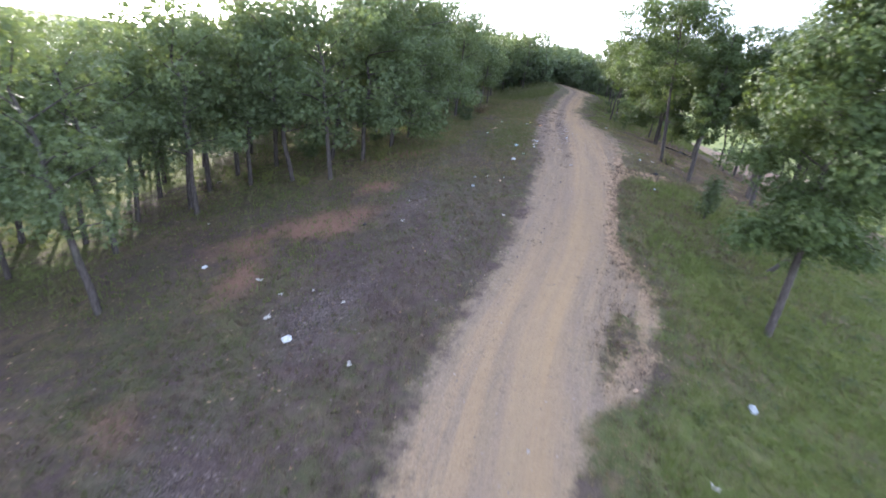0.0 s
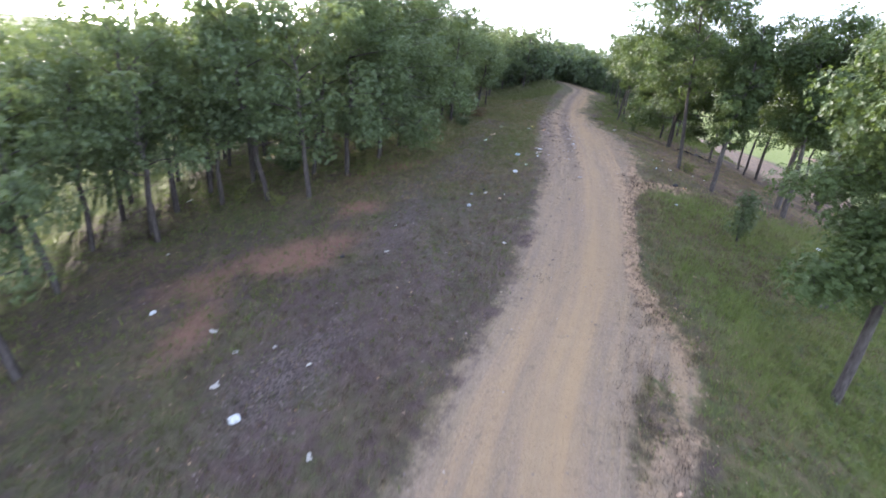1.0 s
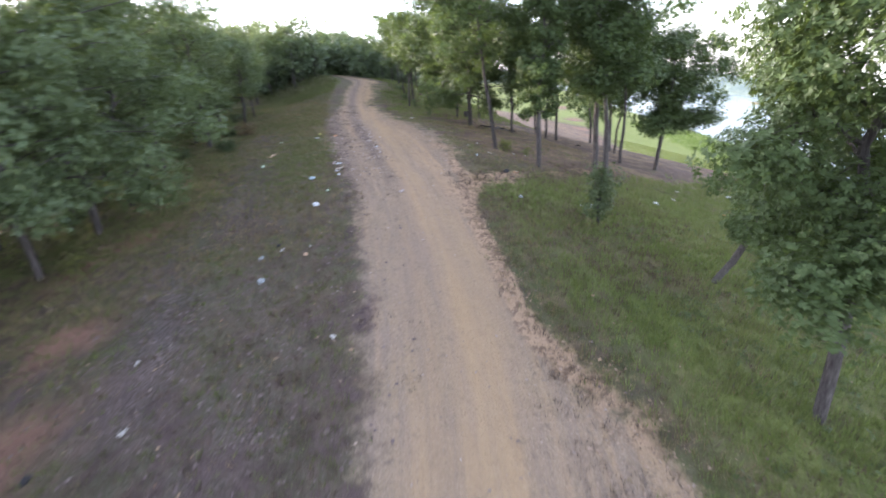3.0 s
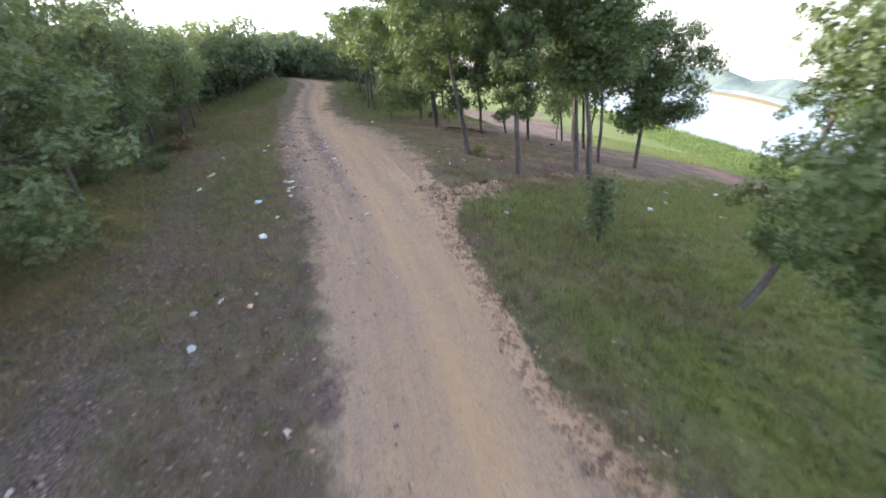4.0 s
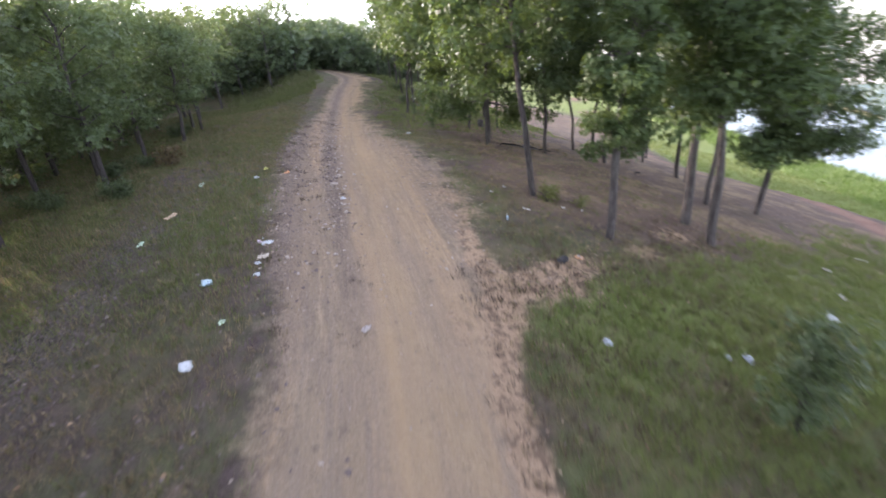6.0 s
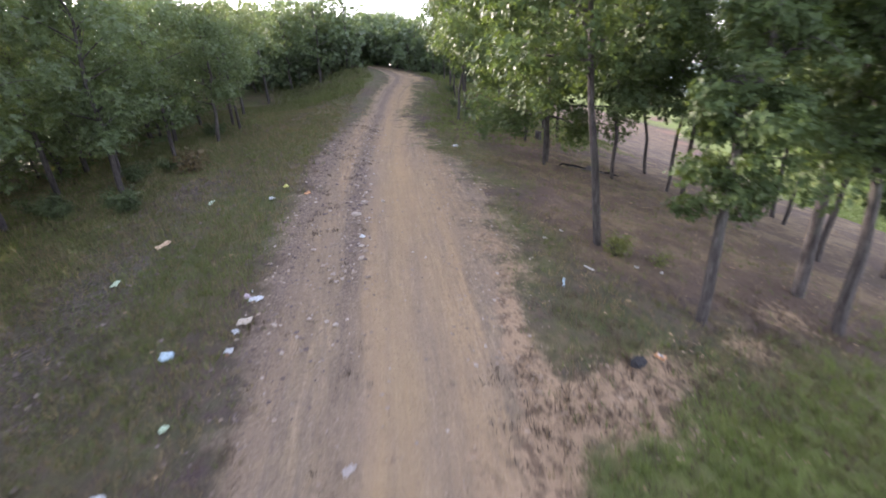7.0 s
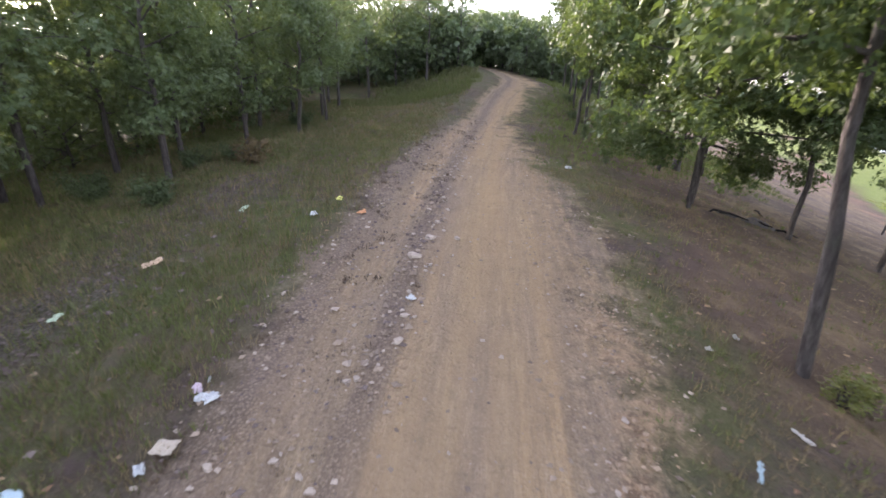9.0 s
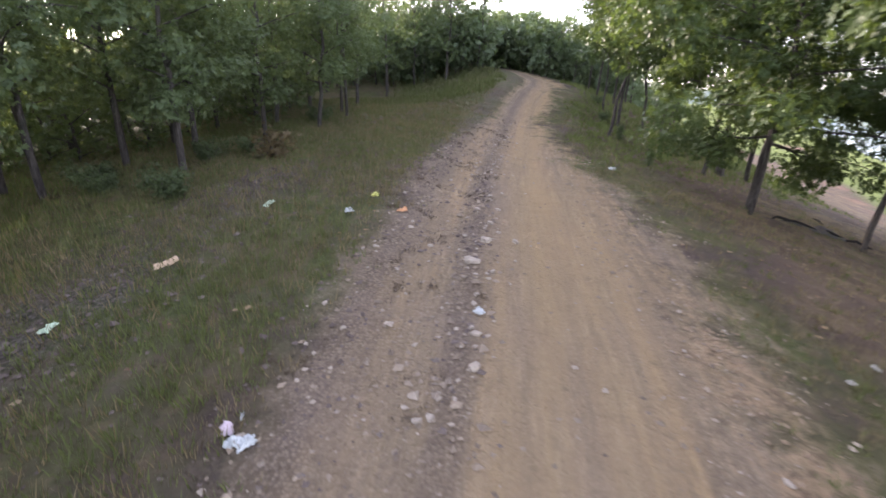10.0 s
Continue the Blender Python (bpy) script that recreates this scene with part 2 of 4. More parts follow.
def hill_material():
    k = Mat("hazy_hillside")
    woods = k.ramp(k.noise(0.1, 5.0, 0.6), (0.4, (0.075, 0.1, 0.1)), (0.6, (0.115, 0.14, 0.122)))
    woods = k.mix(k.ramp(k.noise(1.1, 5.0, 0.7), (0.48, 0.0), (0.6, 0.6)), woods, (0.05, 0.072, 0.068))
    return k.done(k.surface(woods, 1.0, spec=0.0))


M_HILL = hill_material()
M_SANDBAR = plain("dry_sandbar", (0.17, 0.14, 0.07), 0.95, 0.3, 0.6, 0.1)
M_STONE = plain("field_stone", (0.36, 0.305, 0.26), 0.9, 0.45, 9.0, 0.15)

# ======== the lie of the land ========
HILL = np.array([
    [-2.75, -2.55, -2.49, -2.32, -1.78, -0.89, 0.15, 1.19, 2.2], [-2.44, -1.97, -1.62, -1.12, -0.38, 0.48, 1.38, 2.25, 3.1],
    [-2.26, -1.49, -0.71, 0.38, 1.27, 1.94, 2.58, 3.21, 3.88], [-2.14, -0.85, 0.64, 2.19, 3.0, 3.32, 3.58, 3.95, 4.41],
    [-2.24, -0.61, 1.28, 2.81, 3.53, 3.83, 3.98, 4.24, 4.52], [-2.74, -1.31, 0.11, 1.19, 2.3, 3.08, 3.36, 3.63, 3.89],
    [-3.52, -2.34, -1.19, -0.14, 0.93, 1.53, 1.82, 2.18, 2.57], [-4.39, -3.35, -2.32, -1.37, -0.63, -0.35, -0.12, 0.35, 0.86],
    [-5.3, -4.37, -3.49, -2.77, -2.34, -2.19, -1.99, -1.53, -0.99]])
WATER = -11.0


def spline(u):
    return np.stack([(1 - u) ** 3, 3 * u ** 3 - 6 * u * u + 4, -3 * u ** 3 + 3 * u * u + 3 * u + 1, u ** 3]) / 6


def step(a, b, v):
    u = np.clip((v - a) / (b - a), 0, 1)
    return u * u * (3 - 2 * u)


def land(x, y):
    """Height of the land without the road's relief."""
    x, y = np.asarray(x, float), np.asarray(y, float)
    gx, gy = np.clip((x + 18) / 6, 1, 6.99999), np.clip((y + 4) / 6, 1, 6.99999)
    i, j = gx.astype(int), gy.astype(int)
    a, b = spline(gx - i), spline(gy - j)
    z = sum(a[p] * b[q] * HILL[i + p - 1, j + q - 1] for p in range(4) for q in range(4))
    z = z + 0.075 * np.clip(y - 36, 0, 60) - 0.14 * np.clip(2 - y, 0, 12) * step(0, 6, 2 - y)
    shore = 64.7 + 0.69 * (y - 24.8)
    u = np.clip((x - 24) / np.maximum(shore - 24, 12), 0, 1)
    z = z + (WATER - 0.05 - z) * (0.6 * (1 - (1 - u) ** 2) + 0.4 * u)
    z = np.where(x > shore, np.maximum(WATER - 0.08 * (x - shore) - 0.05, WATER - 2.5), z)
    z = z + np.interp(y, [32, 39, 47, 60, 80], [0, 0.22, 0.45, 0.5, 0.5]) * np.exp(-((x - np.interp(y, [31, 46, 58, 90], [8.7, 15, 17.6, 14])) / 9) ** 2)
    z = z + 0.05 * np.clip(-17 - x, 0, 60)   # the meadow beyond the wood rises
    climb = np.interp(y, [26, 28, 30.5, 33, 35, 39, 47, 60, 80], [0, 0.15, 0.5, 1.02, 1.22, 1.25, 0.95, 0.5, 0.2])   # the track climbs to the bend
    z = z + climb * step(4.3, 9.0, x) * (1 - step(12.5, 26, x)) + climb * 0.55 * step(36, 46, y) * (1 - step(4.3, 9.0, x))
    for cx, cy, r, lift in ((1.4, 14.3, 2.2, -0.18), (8.4, 30.4, 2.0, -0.17), (10.9, 35.2, 2.0, 0.14), (4.3, 30.8, 1.7, 0.2), (9.0, 18.6, 2.5, 0.08)):
        z = z + lift * np.exp(-((x - cx) ** 2 + (y - cy) ** 2) / r ** 2)   # gentle swells and hollows
    return z - 0.16 * np.clip(x - shore - 70, 0, None)


ROAD = np.array([(-20, -5.0), (0, -0.1), (4.4, 1.07), (6.9, 1.74), (8.4, 2.5), (9.8, 3.17), (12, 3.86), (14, 4.41), (15.5, 4.88), (17.3, 5.14), (19, 5.52), (21.5, 5.93), (25, 6.72), (28, 7.49), (30, 8.04), (31.5, 8.5), (32.8, 9.12), (34, 9.85), (35, 10.15), (36.3, 10.3), (38, 10.15), (40, 9.7), (43, 8.9), (47, 7.5), (58, 3)])


def road_x(y):
    y = np.asarray(y, float)
    return (np.interp(y - 0.9, ROAD[:, 0], ROAD[:, 1]) + np.interp(y, ROAD[:, 0], ROAD[:, 1]) + np.interp(y + 0.9, ROAD[:, 0], ROAD[:, 1])) / 3


def wave(x, y, s):
    """Cheap smooth noise from -1 to 1."""
    return (np.sin(1.7 * s * x + 1.3 * np.sin(0.9 * s * y)) + np.sin(1.9 * s * y + 1.1 * np.sin(1.3 * s * x + 2)) + np.sin(1.1 * s * (x + y) + 0.7)) / 3


def blob(x, y, cx, cy, rx, ry, turn=0.0):
    c, s = math.cos(radians(turn)), math.sin(radians(turn))
    u, v = ((x - cx) * c + (y - cy) * s) / rx, (-(x - cx) * s + (y - cy) * c) / ry
    return np.exp(-(u * u + v * v))


def meadow(x, y):
    """A ragged line: below 15 the meadow, above it the trodden sand."""
    return y - 0.12 * (x - 6) + 0.5 * wave(x, y, 1.3) + 0.4 * wave(x + 1, y, 2.9) + 0.25 * wave(x, y + 2, 6.1)


def covers(x, y):
    """What covers the ground: eight masks from 0 to 1."""
    d = x - road_x(y)
    early = step(10.5, 7.5, y) * step(4.8, 7.3, y + 0.4 * wave(x, y, 1.2))
    wob = 0.07 * wave(x + 3.1 * wave(x, y, 0.31), y, 1.1) + 0.05 * wave(x, y, 3.7)
    left = 1.22 + 0.2 * step(15, 19, y) - 0.72 * step(25.5, 31, y)
    right = 1.2 + 1.0 * step(15.5, 18.5, y) * (1 - 1.5 * step(20.5, 30, y)) + 0.5 * np.exp(-((y - 15.4) / 1.2) ** 2)
    right = right + 1.55 * step(10.5, 6.9, y) * step(4.6, 7.4, y + 0.4 * wave(x, y, 1.2))   # the bare sandy shoulder
    loose = step(15, 18, y)
    road = step(0.3 + 0.7 * loose, -0.3 - 0.5 * loose, d - right + wob * (1 + 3 * loose)) * step(0.45 + 0.25 * step(12, 6, y), -0.45, -d - left + wob)
    road = road * (1 - 0.95 * blob(x, y, 3.55, 6.85, 0.24, 0.9, -28)) * (1 - 0.75 * step(1.4, 1.9, d) * early * step(-0.1, 0.5, wave(x, y, 1.6) + 0.5 * wave(x, y, 4.1)))
    bend = d + 0.16 * wave(x, y, 0.55) + 0.07 * wave(x, y, 1.6)
    sand = np.exp(-((bend - 0.45) / 0.55) ** 2) + 0.45 * np.exp(-((bend + 0.85) / 0.22) ** 2) * step(15, 18, y) + 0.7 * np.exp(-((d - 1.4) / 0.35) ** 2) * step(16, 19, y) + 0.35 * np.exp(-((d + 0.5) / 0.3) ** 2) * step(17, 12, y)
    pale = np.exp(-((d - right + 0.02) / 0.2) ** 2) * step(8.3, 9.6, y) * step(18.5, 16, y)
    pale = pale + 0.75 * blob(x, y, 9.2, 15.5, 1.1, 0.35, 10) * (0.7 + 0.5 * wave(x, y, 2.3)) + 0.7 * blob(x, y, 8.0, 14.5, 0.8, 0.3, -20) * (0.7 + 0.5 * wave(x, y, 2.7)) + 0.7 * blob(x, y, 11.0, 16.3, 1.0, 0.4, 10) * (0.7 + 0.5 * wave(x, y, 2.1)) + 0.75 * blob(x, y, 6.6, 15.0, 1.3, 0.4, 18) + 0.7 * blob(x, y, 7.5, 15.3, 0.9, 0.35, 15) + 0.6 * np.exp(-((d - 2.1) / 0.6) ** 2) * early * (0.75 + 0.5 * wave(x, y, 1.7)) + 0.5 * blob(x, y, 7.3, 18.6, 0.4, 1.2, -10)
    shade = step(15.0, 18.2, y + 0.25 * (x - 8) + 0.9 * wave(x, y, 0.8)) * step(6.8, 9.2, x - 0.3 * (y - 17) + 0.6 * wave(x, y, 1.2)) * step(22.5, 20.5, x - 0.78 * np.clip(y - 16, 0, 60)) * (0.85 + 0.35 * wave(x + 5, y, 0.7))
    lush = step(1.6 + 1.1 * early, 3.0 + 0.9 * early, d + 0.35 * wave(x, y, 1.4)) * step(15.7, 14.2, meadow(x, y)) * (0.5 + 0.4 * wave(x, y, 0.8) + 0.35 * wave(x + 2, y, 1.9))
    lush = np.maximum(np.maximum(lush, step(22, 25, x - 0.78 * np.clip(y - 16, 0, 60))), step(-8.5, -10.5, x + 0.1 * (y - 12)))
    gravel_band = np.exp(-((d + 4.4 - 0.9 * step(15, 22, y) + 0.4 * wave(x, y, 0.5)) / 0.9) ** 2)
    grass = np.clip(0.62 + 0.3 * wave(x, y, 0.55) + 0.2 * wave(x, y, 1.9), 0, 1)
    grass = np.where((d > 0) | (x < -12), np.maximum(grass, 0.9 * lush), grass)
    grass = np.maximum(grass, 0.8 * step(1.05 + 1.6 * early, 1.5 + 1.6 * early, d + 0.3 * wave(x, y, 1.4)) * step(16.2, 14.7, meadow(x, y)))
    grass = np.maximum(grass, (0.75 + 0.3 * wave(x, y, 0.8)) * step(-1.9, -2.6, d) * step(16, 18, y) * step(0.5, 0.2, gravel_band))
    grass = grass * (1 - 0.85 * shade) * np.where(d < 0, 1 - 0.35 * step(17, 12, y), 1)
    path = np.exp(-((x - 20.6 - 0.78 * (y - 16)) / 1.0) ** 2) * step(8, 12, y)
    gravel = 0.8 * np.exp(-((d + 4.4 - 0.9 * step(15, 22, y) + 0.4 * wave(x, y, 0.5)) / 0.9) ** 2) * (0.7 + 0.5 * wave(x + 7, y, 0.9)) * step(26, 22, y)
    gravel = np.maximum(gravel, 0.36 * np.exp(-((d + 1.2) / 0.5) ** 2) * step(14, 17, y))
    gravel = np.maximum(gravel, 0.6 * np.exp(-((d + 0.25) / 0.22) ** 2) * step(17, 19, y))
    gravel = np.maximum(gravel, 0.45 * np.exp(-((d + 2.9) / 1.5) ** 2) * step(7, 9, y) * step(16, 13, y) * (0.75 + 0.5 * wave(x, y, 1.3)))
    red = blob(x, y, -3.4, 11.5, 2.3, 0.75, 12) + blob(x, y, -2.0, 13.8, 0.9, 0.5) + blob(x, y, -1.4, 16.6, 1.3, 0.5, 20) + 0.6 * blob(x, y, -4.3, 9.3, 0.6, 1.0)
    red = red + 0.7 * path + 0.3 * blob(x, y, -4.6, 5.4, 0.9, 0.8)
    red = 1.5 * red * (0.72 + 0.4 * wave(x, y, 1.4) + 0.25 * wave(x, y + 3, 3.1))
    wood = step(-5.2, -7.0, d + 0.8 * wave(x, y, 0.6)) * step(-12, -10, x + 0.2 * (y - 12)) * (0.22 + 0.3 * wave(x + 9, y, 0.9))
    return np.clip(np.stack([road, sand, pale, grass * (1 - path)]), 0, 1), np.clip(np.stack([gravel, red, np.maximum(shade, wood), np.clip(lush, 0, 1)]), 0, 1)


def ground_z(x, y):
    """Height of the ground with ruts, banks and bumps."""
    x, y = np.asarray(x, float), np.asarray(y, float)
    d = x - road_x(y)
    a, b = covers(x, y)
    near = step(26, 20, np.hypot(x - 3, y - 14))
    rut = -0.06 * np.exp(-((d - 0.55) / 0.3) ** 2) - 0.05 * np.exp(-((d + 0.6) / 0.3) ** 2)
    z = land(x, y) + a[0] * (rut - 0.05) + 0.012 * a[0] * wave(x, y, 9)
    bumps = 0.035 * wave(x, y, 1.6) + 0.02 * wave(x, y, 4.3) + 0.012 * wave(x, y, 11)
    z = z + near * (1 - a[0]) * bumps + 0.06 * b[0] * (0.6 + wave(x, y, 6.0)) + near * a[2] * 0.05 * wave(x, y, 13)
    return z


def lines(lo, hi, fine, out, grow=1.18):
    v = list(np.arange(lo, hi + fine / 2, fine))
    s = fine
    while v[-1] < out[1]:
        s *= grow
        v.append(v[-1] + s)
    s = fine
    while v[0] > out[0]:
        s *= grow
        v.insert(0, v[0] - s)
    return np.array(v)


def build_ground():
    gx, gy = lines(-8.5, 14, 0.14, (-1500, 1500), 1.09), lines(2.5, 27, 0.14, (-1500, 1500), 1.09)
    X, Y = np.meshgrid(gx, gy, indexing="ij")
    Z = ground_z(X, Y)
    nx, ny = X.shape
    i, j = np.meshgrid(np.arange(nx - 1), np.arange(ny - 1), indexing="ij")
    q = (i * ny + j).ravel()
    faces = np.stack([q, q + ny, q + ny + 1, q + 1], 1)
    me = bpy.data.meshes.new("ground")
    me.from_pydata(np.stack([X.ravel(), Y.ravel(), Z.ravel()], 1).tolist(), [], faces.tolist())
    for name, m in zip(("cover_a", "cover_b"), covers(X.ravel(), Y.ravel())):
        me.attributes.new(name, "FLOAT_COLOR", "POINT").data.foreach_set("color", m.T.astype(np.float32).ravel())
    lane = np.stack([X.ravel() - road_x(Y.ravel()), Y.ravel(), 0 * X.ravel()], 1).astype(np.float32)
    me.attributes.new("lane", "FLOAT_VECTOR", "POINT").data.foreach_set("vector", lane.ravel())
    me.polygons.foreach_set("use_smooth", np.ones(len(faces), bool))
    me.materials.append(M_GROUND)
    return tagged(new("ground", me), "earth track through trampled dry grass and bare soil", "ground", kind="structure")


SHORE_AZ = np.array([30, 50, 56, 62, 65, 68, 71.6, 75.5, 82, 90, 110, 140])      # bearings round the bay, degrees
SHORE_FAR = np.array([700, 330, 250, 195, 170, 146, 126, 109, 92, 80, 75, 75])      # how far off the other shore lies
CREST_EL = np.array([0.5, -1.2, -1.7, -2.7, -4.2, -4.15, -5.3, -6.8, -7.9, -8.7, -9, -9])  # bearing of the hills' crest, degrees of elevation


def bay(az, d, z):
    return (2.2 + d * math.sin(radians(az)), 8.3 + d * math.cos(radians(az)), z)


def build_water():
    az = np.linspace(30, 140, 56)
    verts = [bay(a, d, WATER) for a in az for d in (30, float(np.interp(a, SHORE_AZ, SHORE_FAR)) + 6)]
    faces = [(2 * k, 2 * k + 2, 2 * k + 3, 2 * k + 1) for k in range(len(az) - 1)]
    me = bpy.data.meshes.new("water")
    me.from_pydata(verts, [], faces)
    me.materials.append(M_WATER)
    return tagged(new("water", me), "pale still lake under a bright sky", "lake", kind="structure")


def build_hills():
    """The other shore: a sandy strip and low wooded hills behind it."""
    az, us = np.linspace(30, 140, 221), np.linspace(0, 1, 26)
    verts = []
    for a in az:
        near = float(np.interp(a, SHORE_AZ, SHORE_FAR))
        far = near * 1.14
        top = 4.9 + far * math.tan(radians(float(np.interp(a, SHORE_AZ, CREST_EL)))) - WATER
        for u in us:
            d = near + (far - near) * u
            n = noise.noise(Vector((d * 0.06 * math.sin(radians(a)), d * 0.06 * math.cos(radians(a)), 0))) + 0.3 * noise.noise(Vector((a * 0.3, u * 2, 3)))
            rise = max(0.0, (u - 0.12) / 0.88) ** 0.8
            verts.append(bay(a, d, WATER - 0.6 + 0.9 * min(1, u * 14) + max(0.6, top) * rise * (1 + 0.14 * n * (1 - 0.4 * rise))))
        verts.append(bay(a, far * 1.1, WATER - 40))
    m = len(us) + 1
    faces = [(i * m + j, (i + 1) * m + j, (i + 1) * m + j + 1, i * m + j + 1) for i in range(len(az) - 1) for j in range(m - 1)]
    me = bpy.data.meshes.new("backdrop_hills")
    me.from_pydata(verts, [], faces)
    me.polygons.foreach_set("use_smooth", np.ones(len(faces), bool))
    me.materials.append(M_HILL)
    return tagged(new("backdrop_hills", me), "low hazy wooded hills beyond the lake", "hills", kind="structure")


def build_sandbar():
    bm = bmesh.new()
    bmesh.ops.create_grid(bm, x_segments=40, y_segments=10, size=1)
    for v in bm.verts:
        k = max(0.0, 1 - v.co.x ** 2 - v.co.y ** 2)
        p = bay(64.2 + v.co.x * 4.6, 160 - 34 * v.co.x + 6 * v.co.y, 0)
        v.co = Vector((p[0], p[1], WATER - 0.15 + 0.45 * k ** 0.5 + 0.1 * noise.noise(Vector((p[0] * 0.7, p[1] * 0.7, 0)))))
    me = bpy.data.meshes.new("sandbar")
    bm.to_mesh(me)
    me.materials.append(M_SANDBAR)
    return tagged(new("sandbar", me), "tan sandbar with dry grass in the lake", "sandbar", kind="structure")


ground = build_ground()
build_water()
build_hills()
build_sandbar()


# ======== helpers for things ========
def link(name, verts, faces, material, parent=None, label="", smooth=False):
    me = bpy.data.meshes.new(name)
    me.from_pydata(verts, [], faces)
    me.materials.append(material)
    if smooth:
        me.polygons.foreach_set("use_smooth", np.ones(len(me.polygons), bool))
    ob = new(name, me)
    if parent is not None:
        ob.parent = parent
    if label:
        ob["label"] = label
    return ob


def part(name, bm, material, parent=None, label="", smooth=False):
    me = bpy.data.meshes.new(name)
    bm.to_mesh(me)
    bm.free()
    me.materials.append(material)
    if smooth:
        me.polygons.foreach_set("use_smooth", np.ones(len(me.polygons), bool))
    ob = new(name, me)
    if parent is not None:
        ob.parent = parent
    if label:
        ob["label"] = label
    return ob


def tube(verts, faces, path, radii, sides=7):
    """Adds a tapered tube along a path to the lists."""
    base = len(verts)
    path = [Vector(p) for p in path]
    for k, (p, r) in enumerate(zip(path, radii)):
        way = (path[min(k + 1, len(path) - 1)] - path[max(k - 1, 0)]).normalized()
        side = way.cross(Vector((0.3, 0.9, 0.1))).normalized()
        up = way.cross(side)
        for s in range(sides):
            a = 2 * math.pi * s / sides
            verts.append(p + (side * math.cos(a) + up * math.sin(a)) * r)
    for k in range(len(path) - 1):
        for s in range(sides):
            a, b = base + k * sides + s, base + k * sides + (s + 1) % sides
            faces.append((a, b, b + sides, a + sides))
    faces.append(tuple(base + (len(path) - 1) * sides + s for s in range(sides)))


def leaves(rng, centres, radii, count, size, flat=0.7, per=5, kite=True):
    """Rosettes of folded leaves scattered through clumps. Returns vertices and faces."""
    which = rng.choice(len(centres), count, p=radii ** 2 / (radii ** 2).sum())
    off = rng.normal(size=(count, 3))
    off /= np.linalg.norm(off, axis=1, keepdims=True)
    axis = off + rng.normal(size=(count, 3)) * 0.35 + np.array([0, 0, 0.45])
    axis /= np.linalg.norm(axis, axis=1, keepdims=True)
    off *= (rng.random(count) ** 0.45)[:, None] * radii[which][:, None]
    off[:, 2] *= flat
    p = centres[which] + off
    ref = np.cross(axis, rng.normal(size=(count, 3)))
    ref /= np.linalg.norm(ref, axis=1, keepdims=True)
    third = np.cross(axis, ref)
    V = []
    for k in range(per):
        a = 2 * math.pi * (k + rng.random(count) * 0.7) / per
        way = np.cos(a)[:, None] * ref + np.sin(a)[:, None] * third + axis * (0.15 + 0.5 * rng.random((count, 1)))
        way /= np.linalg.norm(way, axis=1, keepdims=True)
        way[:, 2] -= 0.15
        side = np.cross(way, axis)
        side /= np.linalg.norm(side, axis=1, keepdims=True)
        L = (size * (0.65 + 0.7 * rng.random(count)))[:, None]
        if not kite:
            V.append(np.stack([p, p + way * L + side * L * 0.12, p + way * L * 0.5 - side * L * 0.42], 1))
            continue
        V.append(np.stack([p, p + way * L * 0.6 + side * L * 0.3 + axis * L * 0.08, p + way * L, p + way * L * 0.6 - side * L * 0.3 + axis * L * 0.08], 1))
    V = np.concatenate(V).reshape(-1, 3)
    return V, np.arange(len(V)).reshape(-1, 4 if kite else 3)


